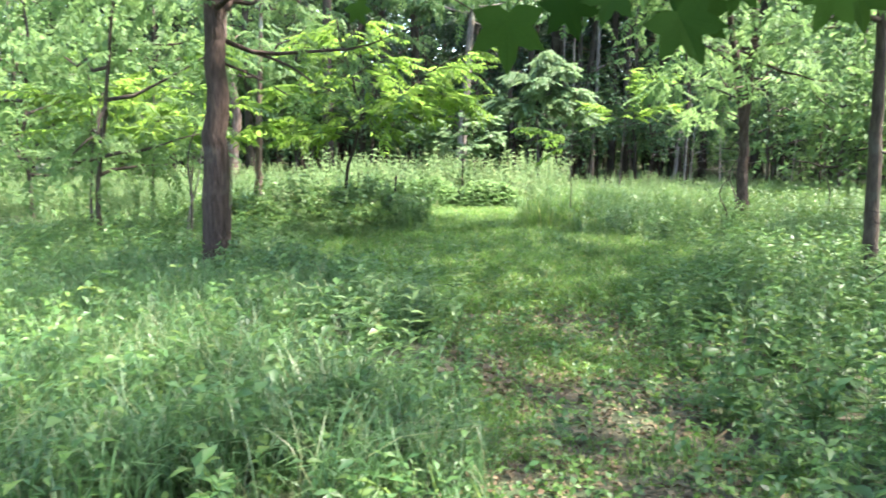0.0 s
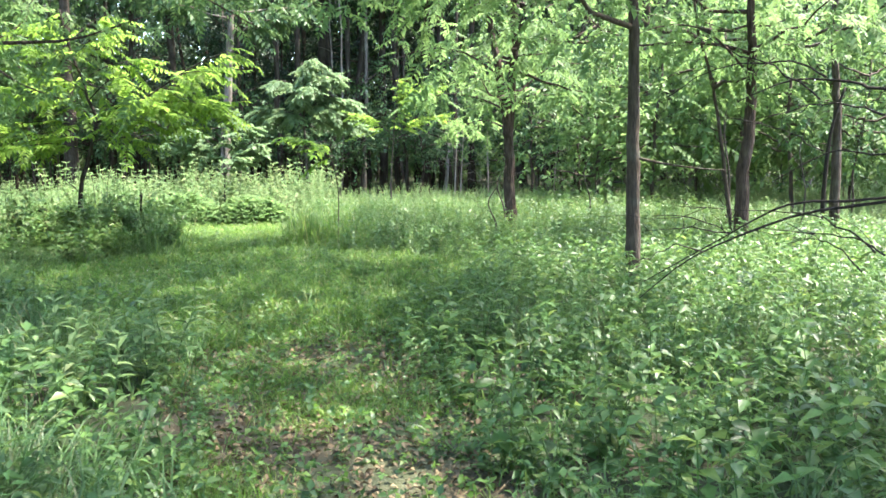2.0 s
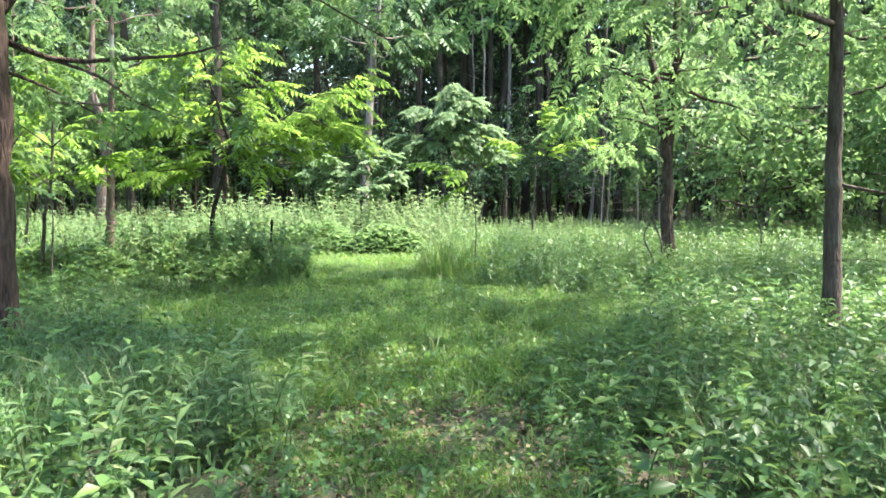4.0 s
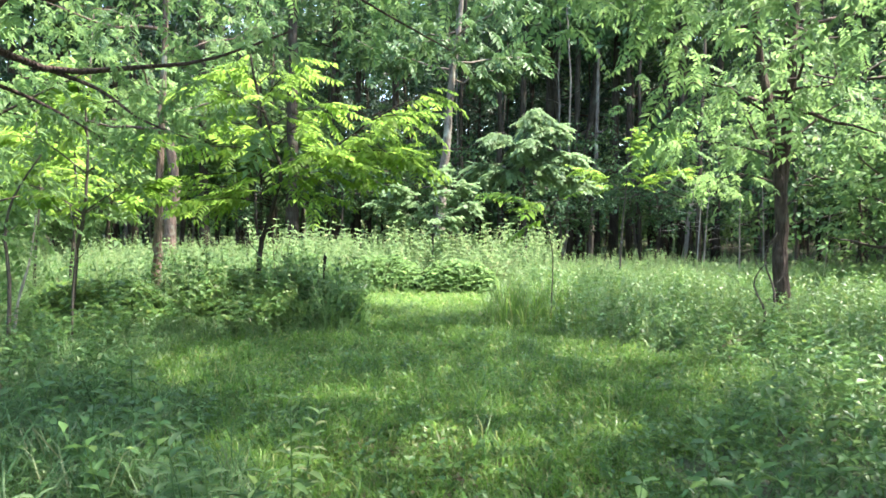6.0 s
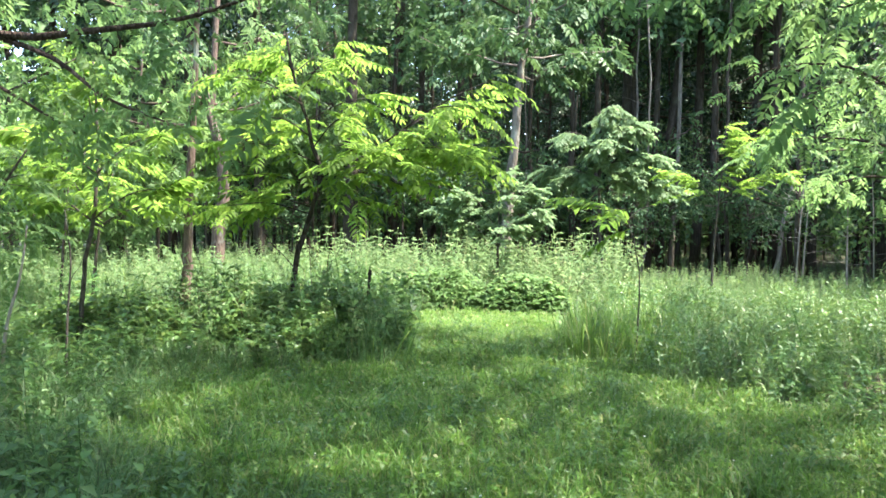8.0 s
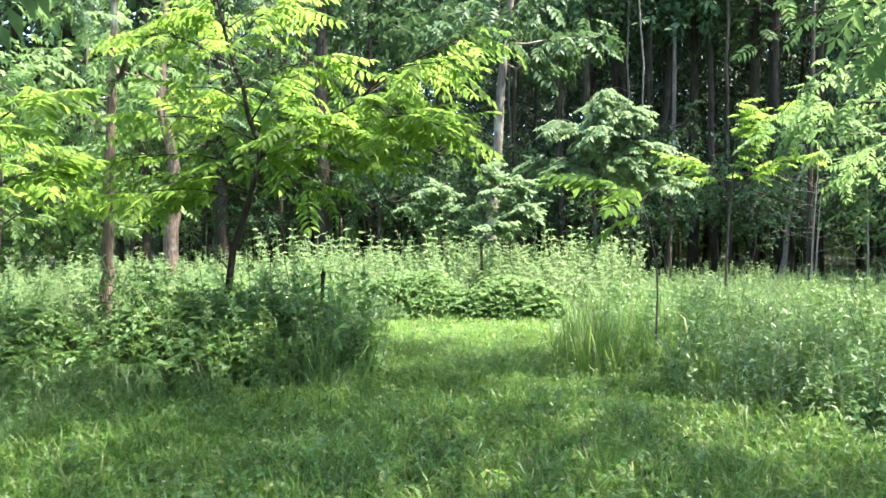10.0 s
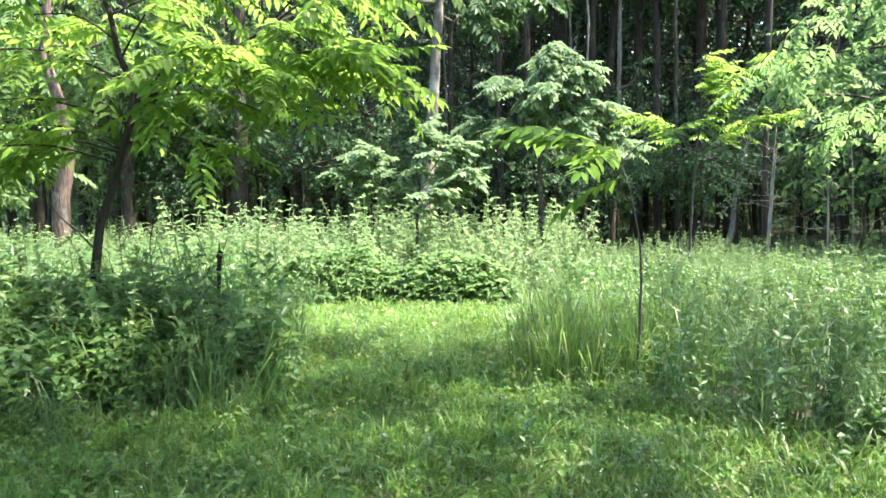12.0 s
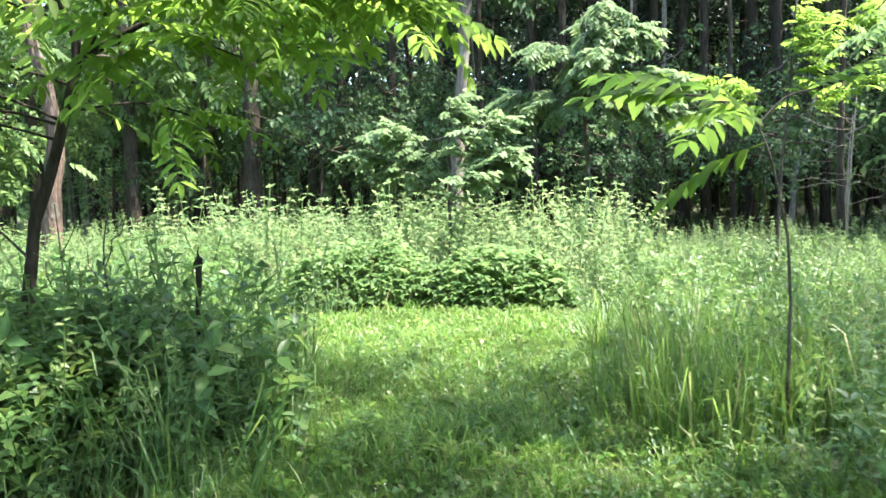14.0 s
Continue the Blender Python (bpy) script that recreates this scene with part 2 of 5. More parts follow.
def blade_shape(width=0.02, bend=0.4, segs=3):
    """One grass blade, of height one, that bends towards +y."""
    V, F = [], []
    for i in range(segs):
        s = i / segs
        w = width / 2 * (1 - s * 0.7)
        V += [(-w, bend * s * s, s - bend * 0.25 * s**3), (w, bend * s * s, s - bend * 0.25 * s**3)]
    V.append((0, bend, 1 - bend * 0.35))
    for i in range(segs - 1):
        a = 2 * i
        F += [(a, a + 1, a + 3), (a, a + 3, a + 2)]
    a = 2 * (segs - 1)
    F.append((a, a + 1, a + 2))
    return np.array(V, float), np.array(F)


def tube(points, radii, sides=8, rough=0.0, rng=None):
    """A tapered, slightly uneven limb through the given points."""
    P = np.asarray(points, float)
    radii = np.asarray(radii, float)
    d = np.gradient(P, axis=0)
    d /= np.linalg.norm(d, axis=1)[:, None] + 1e-9
    ref = np.array([1.0, 0.13, 0]) if abs(d[0][2]) > 0.6 else np.array([0, 0, 1.0])
    u = np.cross(d, ref)
    u /= np.linalg.norm(u, axis=1)[:, None]
    v = np.cross(d, u)
    a = np.linspace(0, 2 * np.pi, sides, endpoint=False)
    ring = np.cos(a)[None, :, None] * u[:, None] + np.sin(a)[None, :, None] * v[:, None]
    r = radii[:, None] * np.ones(sides)
    if rough and rng is not None:
        r = r * (1 + rng.normal(0, rough, r.shape))
    V = (P[:, None] + ring * r[..., None]).reshape(-1, 3)
    F = []
    for i in range(len(P) - 1):
        for j in range(sides):
            a0, b0 = i * sides + j, i * sides + (j + 1) % sides
            F += [(a0, b0, b0 + sides), (a0, b0 + sides, a0 + sides)]
    n = len(V)
    V = np.vstack([V, P[-1:] + d[-1:] * radii[-1], P[:1]])
    last = (len(P) - 1) * sides
    F += [(last + j, last + (j + 1) % sides, n) for j in range(sides)]
    F += [((j + 1) % sides, j, n + 1) for j in range(sides)]
    return V, np.array(F)


def bent(rng, a, b, n=6, sag=0.0, wobble=0.03):
    """Points from a to b with a sag and small kinks."""
    s = np.linspace(0, 1, n)[:, None]
    P = np.asarray(a, float) * (1 - s) + np.asarray(b, float) * s
    P[:, 2] += sag * np.sin(np.pi * s[:, 0])
    L = np.linalg.norm(np.subtract(b, a))
    P[1:-1] += rng.normal(0, wobble * L, (n - 2, 3))
    return P


def strip(P, width):
    """A thin ribbon along points, for stalks too fine to show their roundness."""
    P = np.asarray(P, float)
    V = np.concatenate([P - (width / 2, 0, 0), P + (width / 2, 0, 0)])
    n = len(P)
    F = [f for i in range(n - 1) for f in ((i, i + 1, n + i + 1), (i, n + i + 1, n + i))]
    return V, np.array(F)


def frond_shape(rng, pairs=7, leaflet=0.30, width=0.36, droop=0.35, detail=1):
    """A compound leaf along +y, of length one: a rachis with paired leaflets and one at the tip."""
    s = np.linspace(0.16, 0.95, pairs)
    rach = lambda q: np.stack([0 * q, q, -droop * q * q], -1)
    T, F = leaf_shape(width, 0.06, 0.18, detail)
    size = leaflet * (0.7 + 0.6 * np.sin(np.pi * (0.15 + 0.75 * s)) ** 1.0) * 0.85
    pieces = []
    for side in (-1, 1):
        k = len(s)
        yaw = -side * np.radians(rng.normal(62, 6, k))
        pit = np.radians(rng.normal(-14, 8, k)) - droop * s * 0.6
        pieces.append(scatter(T, F, rach(s), turns(yaw, pit, rng.normal(0, 0.15, k)), size * rng.normal(1, 0.08, k)))
    pieces.append(scatter(T, F, rach(np.array([0.97])), turns(np.zeros(1), np.array([-droop * 1.6])), np.array([leaflet * 0.85])))
    st = np.linspace(0, 1, 4)
    pieces.append(tube(rach(st), 0.008 * (1.2 - st), 3) if detail else strip(rach(st[::3]), 0.012))
    return merge(pieces)


def weed_shape(rng, nodes=6, leaf=0.22, width=0.45, per=2, up=25, detail=2, stem=0.012, top=0.55):
    """A weed of height one: a stem with leaves in whorls, smaller to the top."""
    lean = rng.normal(0, 0.16, 2)
    T, F = leaf_shape(width, 0.1, 0.2, detail)
    P, Y, S, A = [], [], [], []
    a0 = rng.uniform(0, 6.28)
    for i in range(nodes):
        s = 0.18 + 0.8 * i / max(nodes - 1, 1)
        for j in range(per):
            P.append((lean[0] * s * s, lean[1] * s * s, s))
            Y.append(a0 + i * 1.7 + j * 2 * np.pi / per + rng.normal(0, 0.25))
            S.append(leaf * (1 - (1 - top) * s) * rng.uniform(0.75, 1.25))
            A.append(np.radians(rng.normal(up - 25 * (1 - s), 24)))
    pieces = [scatter(T, F, np.array(P), turns(np.array(Y), np.array(A), rng.normal(0, 0.3, len(Y))), np.array(S))]
    st = np.linspace(0, 1, 3)
    line = np.stack([lean[0] * st * st, lean[1] * st * st, st], -1)
    pieces.append(tube(line, stem * (1.1 - st * 0.8), 3) if detail == 2 else strip(line, stem))
    return merge(pieces)


def tuft_shape(rng, blades=9, width=0.02, spread=0.12, bend=0.45, segs=3):
    T, F = blade_shape(width, 1.0, segs)
    out = []
    for i in range(blades):
        b = abs(rng.normal(bend, 0.22))
        t = T.copy()
        t[:, 1] *= b
        a = rng.uniform(0, 6.28)
        p = rng.normal(0, spread / 2, 3) * (1, 1, 0)
        out.append(scatter(t, F, p[None], turns(np.array([a]), np.zeros(1)), np.array([[1, 1, rng.uniform(0.55, 1.05)]])))
    return merge(out)


def sow(shapes, pos, size, rng, tilt=0.12):
    """Sets plants of several shapes at the given places."""
    pick = rng.integers(0, len(shapes), len(pos))
    out = []
    for i, (T, F) in enumerate(shapes):
        k = pick == i
        n = int(k.sum())
        if n == 0:
            continue
        out.append(scatter(T, F, pos[k], turns(rng.uniform(0, 6.28, n), rng.normal(0, tilt, n), rng.normal(0, tilt, n)), size[k]))
    return merge(out)


# ---- the plan: a mown path between weeds, widening to a clearing and closing to a mouth ----
EDGE_Y = np.array([-6, 2, 5.0, 6.5, 7.8, 8.3, 9.4, 10.0, 10.8, 12.0, 12.8, 13.2, 13.5, 13.8, 14.7, 15.3, 16.2, 17.2, 18.0, 18.9])
EDGE_L = np.array([-0.4, -0.3, -0.15, -0.4, -0.7, -1.05, -1.5, -1.95, -2.9, -3.4, -3.6, -3.3, -2.6, -1.95, -1.95, -2.15, -2.4, -2.9, -5.0, -7.0])
EDGE_R = np.array([1.0, 1.0, 1.0, 0.95, 0.72, 0.7, 0.86, 1.2, 1.75, 2.1, 1.75, 1.35, 1.0, 0.65, -0.2, -0.4, -0.45, -0.5, -0.55, -0.65])


def mown(x, y, grow=0.0):
    """Whether a place is on the mown strip."""
    wob = 0.12 * np.sin(3.1 * y + 1) + 0.08 * np.sin(7.3 * y)
    return (x > np.interp(y, EDGE_Y, EDGE_L) + wob - grow) & (x < np.interp(y, EDGE_Y, EDGE_R) + wob + grow) & (y < 18.95 + 0.15 * np.sin(2.5 * x))


def ground_z(x, y):
    return 0.025 * np.sin(0.9 * x + 1.3) * np.sin(0.7 * y) + 0.012 * np.sin(2.7 * x) * np.sin(2.3 * y + 0.5)


def strew(n, x0, x1, y0, y1, rng, keep=None):
    x, y = rng.uniform(x0, x1, n), rng.uniform(y0, y1, n)
    if keep is not None:
        k = keep(x, y)
        x, y = x[k], y[k]
    return np.stack([x, y, ground_z(x, y) - 0.01], -1)


def patchy(x, y, scale=0.8, seed=0.0):
    """A smooth uneven field between nought and one."""
    return 0.5 + 0.25 * (np.sin(scale * 1.7 * x + seed + 1.3 * np.sin(scale * y)) + np.sin(scale * 2.1 * y + seed * 1.7 + 1.1 * np.sin(scale * 1.3 * x)))


# ground: one sheet to the horizon, fine where the walk is
_c = np.concatenate([-np.geomspace(700, 32, 14), np.arange(-30, 30.01, 0.5), np.geomspace(32, 700, 14)])
_gx, _gy = np.meshgrid(_c, _c + 12)
_V = np.stack([_gx.ravel(), _gy.ravel(), ground_z(_gx, _gy).ravel()], -1)
_k = len(_c)
_i = (np.arange(_k - 1)[:, None] * _k + np.arange(_k - 1)).ravel()
_F = np.concatenate([np.stack([_i, _i + 1, _i + _k + 1], -1), np.stack([_i, _i + _k + 1, _i + _k], -1)])
tagged(new("ground", mesh_np("ground", _V, _F, SOIL, True)), "brown and mossy woodland soil", "ground", "", "structure")

# ---- trees ----
def limb_set(rng, limbs, name, root, material, sides=7, labels=""):
    """Each limb of a tree as one part: limbs are (points, base radius, tip radius)."""
    o = np.array(root.location)
    for P, r0, r1 in limbs:
        P = np.asarray(P, float)
        s = np.linspace(0, 1, len(P))
        V, F = tube(P - o, r0 + (r1 - r0) * s**0.8, sides, 0.04, rng)
        part(name, mesh_np(name, V, F, material, True), root, labels)


def dense(P, n=14):
    """A smooth line through few points."""
    P = np.asarray(P, float)
    t = np.linspace(0, len(P) - 1, n)
    out = []
    for q in t:
        i = min(int(q), len(P) - 2)
        f = q - i
        p0, p1, p2, p3 = P[max(i - 1, 0)], P[i], P[i + 1], P[min(i + 2, len(P) - 1)]
        out.append(0.5 * (2 * p1 + (p2 - p0) * f + (2 * p0 - 5 * p1 + 4 * p2 - p3) * f * f + (3 * p1 - p0 - 3 * p2 + p3) * f**3))
    return np.array(out)


def trunk_part(rng, root, P, r0, r1, material, sides=12, flare=1.35, name="trunk", label=""):
    o = np.array(root.location)
    P = dense(P, 22)
    P[1:-1, :2] += rng.normal(0, min(0.012, r0 * 0.18), (len(P) - 2, 2))
    s = np.linspace(0, 1, len(P))
    rad = r0 + (r1 - r0) * s
    rad[0] *= flare
    rad[1] *= 1 + (flare - 1) * 0.3
    V, F = tube(P - o, rad, sides, 0.035, rng)
    return part(name, mesh_np(name, V, F, material, True), root, label)


def along(rng, limbs, n, spread, first=0.25):
    """Places on and round limbs, with the way the limb goes there."""
    lens = np.array([np.linalg.norm(np.diff(P, axis=0), axis=1).sum() for P in limbs])
    pick = rng.choice(len(limbs), n, p=lens / lens.sum())
    pos, way = np.zeros((n, 3)), np.zeros((n, 3))
    for i, P in enumerate(limbs):
        k = np.where(pick == i)[0]
        s = (first + (1 - first) * rng.uniform(0, 1, len(k)) ** 0.8) * (len(P) - 1)
        j = np.minimum(s.astype(int), len(P) - 2)
        f = (s - j)[:, None]
        pos[k] = P[j] * (1 - f) + P[j + 1] * f
        way[k] = P[j + 1] - P[j]
    return pos + rng.normal(0, 1, (n, 3)) * spread, way


def crown_mesh(rng, limbs, n, size, shapes, spread, droop=-0.35):
    pos, way = along(rng, limbs, n, spread)
    yaw = np.arctan2(-way[:, 0], way[:, 1]) + rng.normal(0, 1.1, n)
    R = turns(yaw, rng.normal(droop, 0.35, n), rng.normal(0, 0.4, n))
    sc = size * rng.uniform(0.65, 1.25, n)
    pick = rng.integers(0, len(shapes), n)
    return merge([scatter(T, F, pos[pick == i], R[pick == i], sc[pick == i]) for i, (T, F) in enumerate(shapes)])


R1 = np.random.default_rng(11)
FRONDS_FINE = [frond_shape(R1, p, 0.26, 0.40, d, 0) for p, d in ((7, 0.25), (8, 0.4), (6, 0.15))]
FRONDS_FAR = [frond_shape(R1, p, 0.42, 0.5, d, 0) for p, d in ((4, 0.25), (5, 0.4))]


def spray_shape(rng, n=7, leaf=0.34, width=0.6):
    """A twig end with simple leaves."""
    T, F = leaf_shape(width, 0.08, 0.2, 0)
    s = np.linspace(0.1, 0.95, n)
    side = np.where(np.arange(n) % 2, 1, -1)
    pos = np.stack([rng.normal(0, 0.04, n), s, rng.normal(0, 0.05, n) - 0.15 * s * s], -1)
    return scatter(T, F, pos, turns(side * rng.normal(0.9, 0.25, n), rng.normal(-0.3, 0.25, n), rng.normal(0, 0.35, n)), leaf * rng.uniform(0.7, 1.15, n))


SPRAYS = [spray_shape(R1) for _ in range(4)]


def crown_limbs(rng, trunk, z0, z1, count, reach, rise=0.25):
    """Limbs all round a trunk line between two heights, longest in the middle."""
    out = []
    zs = np.sort(rng.uniform(z0, z1, count))
    a = rng.uniform(0, 6.28)
    for z in zs:
        f = np.clip((z - trunk[0][2]) / (trunk[-1][2] - trunk[0][2]), 0, 1) * (len(trunk) - 1)
        j = min(int(f), len(trunk) - 2)
        p = trunk[j] + (trunk[j + 1] - trunk[j]) * (f - j)
        a += 2.4 + rng.normal(0, 0.4)
        L = reach * (0.55 + 0.6 * np.sin(np.pi * np.clip((z - z0) / (z1 - z0) * 0.8 + 0.15, 0, 1))) * rng.uniform(0.7, 1.2)
        e = p + np.array([np.cos(a) * L, np.sin(a) * L, L * rise + rng.normal(0, 0.25)])
        out.append(bent(rng, p, e, 6, -0.05 * L, 0.03))
    return out


def shade_tree(name, label, trunk, r0, bark, z0, z1, count, reach, leaves, size, shapes, leafmat, seed, extra=(), stems=(), low=0, shade_roof=0, wide=False, high=(), shade_fronds=0):
    """A standing tree: trunk, limbs and one crown of many leaves, plus unseen growth for shade."""
    rng = np.random.default_rng(seed)
    trunk = np.asarray(trunk, float)
    root = thing(name, *trunk[0], label, "tree")
    trunk_part(rng, root, trunk, r0, r0 * 0.3, bark)
    for P, q in stems:
        trunk_part(rng, root, P, q, q * 0.3, bark, 10, 1.0, "stem")
    limbs = crown_limbs(rng, dense(trunk, 10), z0, z1, count, reach)
    for P, q in stems:
        limbs += crown_limbs(rng, dense(np.asarray(P, float), 10), max(z0, P[0][2] + 0.8), z1, max(count // 2, 2), reach * 0.8)
    limb_set(rng, [(P, 0.035, 0.008) for P in limbs], "limb", root, bark, 5)
    own = [dense(P, 10) for P, _ in extra]
    limb_set(rng, [(P, q, 0.006) for P, (_, q) in zip(own, extra)], "limb", root, bark, 7)
    V, F = crown_mesh(rng, limbs, leaves, size, shapes, (0.3, 0.3, 0.28))
    if own:
        V, F = merge([(V, F), crown_mesh(rng, own, low or 22 * len(own), size * 0.9, shapes, (0.16, 0.16, 0.14))])
    # fronds added high in the crown only to shade the ground
    if shade_roof:
        V, F = merge([(V, F), crown_mesh(rng, [P for P in limbs[2:] if wide or P[-1][0] < trunk[0][0] + 0.4], shade_roof, 0.42, FRONDS_FINE, (0.6, 0.6, 0.45))])
    # limbs and fronds added above view to shade clearing and banks
    if high:
        lines = [dense(P, 10) for P in high]
        limb_set(rng, [(P, 0.05, 0.012) for P in lines], "limb", root, bark, 6)
        V, F = merge([(V, F), crown_mesh(rng, lines, shade_fronds, 0.42, FRONDS_FINE, (0.55, 0.5, 0.35))])
    part("crown", mesh_np("crown", V - trunk[0], F, leafmat), root, "bright green leaves")
    return root


def frond_tree(name, label, trunk, r0, bark, limbs, count, size, seed, leafmat, pairs=8, detail=2, twigs=(), wide=0.38, leaflet=0.30, tilt=0.1):
    """A young tree whose compound leaves can be told apart: each one is a part."""
    rng = np.random.default_rng(seed)
    trunk = np.asarray(trunk, float)
    root = thing(name, *trunk[0], label, "young tree")
    trunk_part(rng, root, trunk, r0, r0 * 0.35, bark, 9, 1.2)
    lines = [dense(P, 10) for P, _ in limbs]
    limb_set(rng, [(P, q, 0.005) for P, (_, q) in zip(lines, limbs)], "branch", root, bark, 6)
    limb_set(rng, [(dense(P, 7), 0.009, 0.003) for P in twigs], "dead_twig", root, TWIG, 5)
    shapes = [frond_shape(rng, pairs + d, leaflet, wide, b, detail) for d, b in ((0, 0.18), (1, 0.3), (-1, 0.1), (0, 0.4))]
    meshes = [mesh_np("leaf_frond", V, F, leafmat) for V, F in shapes]
    top = dense(trunk, 12)[-5:]
    pos, way = along(rng, lines + [top], count, 0.02, 0.2)
    for p, w in zip(pos, way):
        yaw = np.arctan2(-w[0], w[1]) + rng.normal(0, 0.95)
        R = turns(np.array([yaw]), np.array([rng.normal(tilt, 0.24)]), np.array([rng.normal(0, 0.2)]))[0]
        k = size * rng.uniform(0.65, 1.2)
        m = Matrix.Translation(Vector(p - trunk[0])) @ Matrix(R.tolist()).to_4x4() @ Matrix.Scale(k, 4)
        part("leaf_frond", meshes[rng.integers(0, 4)], root, "", m)
    return root


# the large leaning-limbed tree beside the clearing
shade_tree("tree", "large tree with dark furrowed bark and low spreading limbs",
           [(-3.77, 9.8, -0.05), (-3.74, 9.8, 1.2), (-3.7, 9.8, 2.6), (-3.68, 9.8, 4.5), (-3.6, 9.8, 9.5)], 0.185, BARK,
           5.4, 9.2, 17, 4.3, 450, 0.36, FRONDS_FINE, LIGHTCANOPY, 21, low=130, shade_roof=1300, wide=True,
           extra=[([(-3.72, 9.85, 2.78), (-3.34, 10.2, 2.61), (-2.61, 10.2, 2.62), (-2.08, 10.2, 2.66), (-1.5, 10.4, 2.9)], 0.035),
                  ([(-3.4, 10.22, 2.62), (-2.97, 10.2, 2.46), (-2.6, 10.15, 2.22), (-2.25, 10.2, 2.08)], 0.02),
                  ([(-3.72, 9.85, 2.5), (-3.55, 10.1, 2.42), (-3.2, 10.12, 2.25), (-2.83, 10.2, 2.02)], 0.022),
                  ([(-3.7, 9.8, 2.85), (-3.4, 10.3, 3.5), (-2.6, 10.9, 3.9), (-1.6, 11.3, 3.8), (-0.9, 11.8, 3.5)], 0.05),
                  ([(-2.6, 10.9, 3.88), (-1.7, 11.3, 3.65), (-1.0, 11.7, 3.3), (-0.5, 12.0, 3.05)], 0.02),
                  ([(-3.7, 9.8, 3.2), (-3.1, 11.2, 3.9), (-2.2, 12.6, 4.2), (-1.2, 13.3, 3.9)], 0.04)])
# the tree with two stems
shade_tree("tree", "slender tree with twin stems and grey-brown bark",
           [(3.4, 15.4, -0.05), (3.36, 15.4, 1.0), (3.38, 15.42, 2.0), (3.5, 15.5, 4.2), (3.6, 15.6, 9.0)], 0.115, BARK,
           4.6, 10, 16, 1.7, 500, 0.4, FRONDS_FINE, LIGHTCANOPY, 22, low=110, shade_roof=180,
           extra=[([(3.2, 15.4, 2.8), (2.6, 15.5, 3.2), (1.9, 15.6, 3.25), (1.3, 15.7, 3.0)], 0.02),
                  ([(3.38, 15.42, 2.2), (3.0, 16.4, 2.5), (2.5, 17.5, 2.65), (2.1, 18.2, 2.5)], 0.022),
                  ([(3.38, 15.42, 1.9), (3.2, 16.6, 2.1), (3.1, 17.8, 2.1), (2.9, 18.6, 1.95)], 0.02),
                  ([(3.45, 15.45, 3.0), (3.0, 16.8, 3.3), (2.5, 18.2, 3.2), (2.2, 19.1, 2.8)], 0.025),
                  ([(3.4, 15.4, 2.4), (4.2, 15.8, 3.0), (5.0, 16.3, 3.1)], 0.018)],
           stems=[([(3.37, 15.41, 1.75), (3.2, 15.4, 2.8), (2.98, 15.4, 4.4), (2.9, 15.3, 9.0)], 0.085)],
           high=[[(3.0, 15.4, 5.2), (1.6, 14.3, 5.9), (0.2, 13.7, 6.2), (-1.6, 13.4, 6.3)], [(3.0, 15.4, 6.0), (1.5, 13.6, 6.8), (0.0, 12.9, 7.0), (-1.2, 12.5, 7.0)]], shade_fronds=420)
shade_tree("tree", "straight slim tree with dark smooth bark",
           [(3.62, 10.3, -0.05), (3.61, 10.28, 1.2), (3.6, 10.27, 2.6), (3.52, 10.25, 5.0), (3.5, 10.2, 10.0)], 0.088, BARK_SMOOTH,
           5.2, 10.5, 20, 4.3, 500, 0.42, FRONDS_FINE, LIGHTCANOPY, 23, shade_roof=1550, low=1,
           high=[[(3.55, 10.2, 5.6), (2.0, 10.4, 6.4), (0.5, 10.8, 6.8), (-0.9, 11.2, 6.9)], [(3.55, 10.2, 6.2), (2.0, 9.6, 7.0), (0.6, 9.0, 7.2), (-0.6, 8.6, 7.2)]], shade_fronds=480,
           extra=[([(3.65, 10.20, 1.44), (3.96, 10.13, 1.37), (4.32, 10.07, 1.32), (4.60, 10.00, 1.30)], 0.016)])
shade_tree("tree", "slim dark tree with a gentle lean",
           [(6.6, 13.4, -0.05), (6.55, 13.4, 1.0), (6.68, 13.4, 2.4), (6.6, 13.4, 4.0), (6.5, 13.4, 9.5)], 0.12, BARK,
           5.4, 10.5, 13, 2.4, 380, 0.42, FRONDS_FINE, LIGHTCANOPY, 24,
           extra=[([(6.65, 13.4, 2.6), (5.9, 13.2, 3.2), (5.2, 13.0, 3.3), (4.5, 12.8, 3.1)], 0.02)])
shade_tree("tree", "thin tree with pale shredded reddish bark",
           [(-5.62, 16.0, -0.05), (-5.58, 16.0, 0.75), (-5.54, 16.0, 1.45), (-5.46, 16.0, 2.9), (-5.42, 16.0, 3.6), (-5.3, 16.0, 8.0)], 0.085, BARK_RED,
           4.6, 8.0, 9, 1.5, 220, 0.36, FRONDS_FINE, LIGHTCANOPY, 25)
shade_tree("tree", "tall grey tree with a bent trunk at the wood's edge",
           [(-8.98, 23.0, -0.05), (-8.92, 23.0, 1.3), (-8.78, 23.0, 2.2), (-8.86, 23.0, 3.1), (-9.12, 23.0, 4.0), (-9.0, 23.0, 5.2), (-8.8, 23.0, 10.0)], 0.17, BARK_RED,
           6.5, 9.8, 8, 2.4, 260, 0.4, FRONDS_FINE, CANOPY, 26)
shade_tree("tree", "tall grey tree leaning over the shrubs",
           [(-2.85, 26.7, -0.05), (-2.75, 26.7, 2.0), (-2.62, 26.7, 3.3), (-2.5, 26.7, 5.0), (-2.25, 26.7, 7.0), (-1.9, 26.7, 13.0)], 0.16, BARK_GREY,
           8.0, 12.5, 10, 2.8, 420, 0.5, FRONDS_FAR, CANOPY, 27)
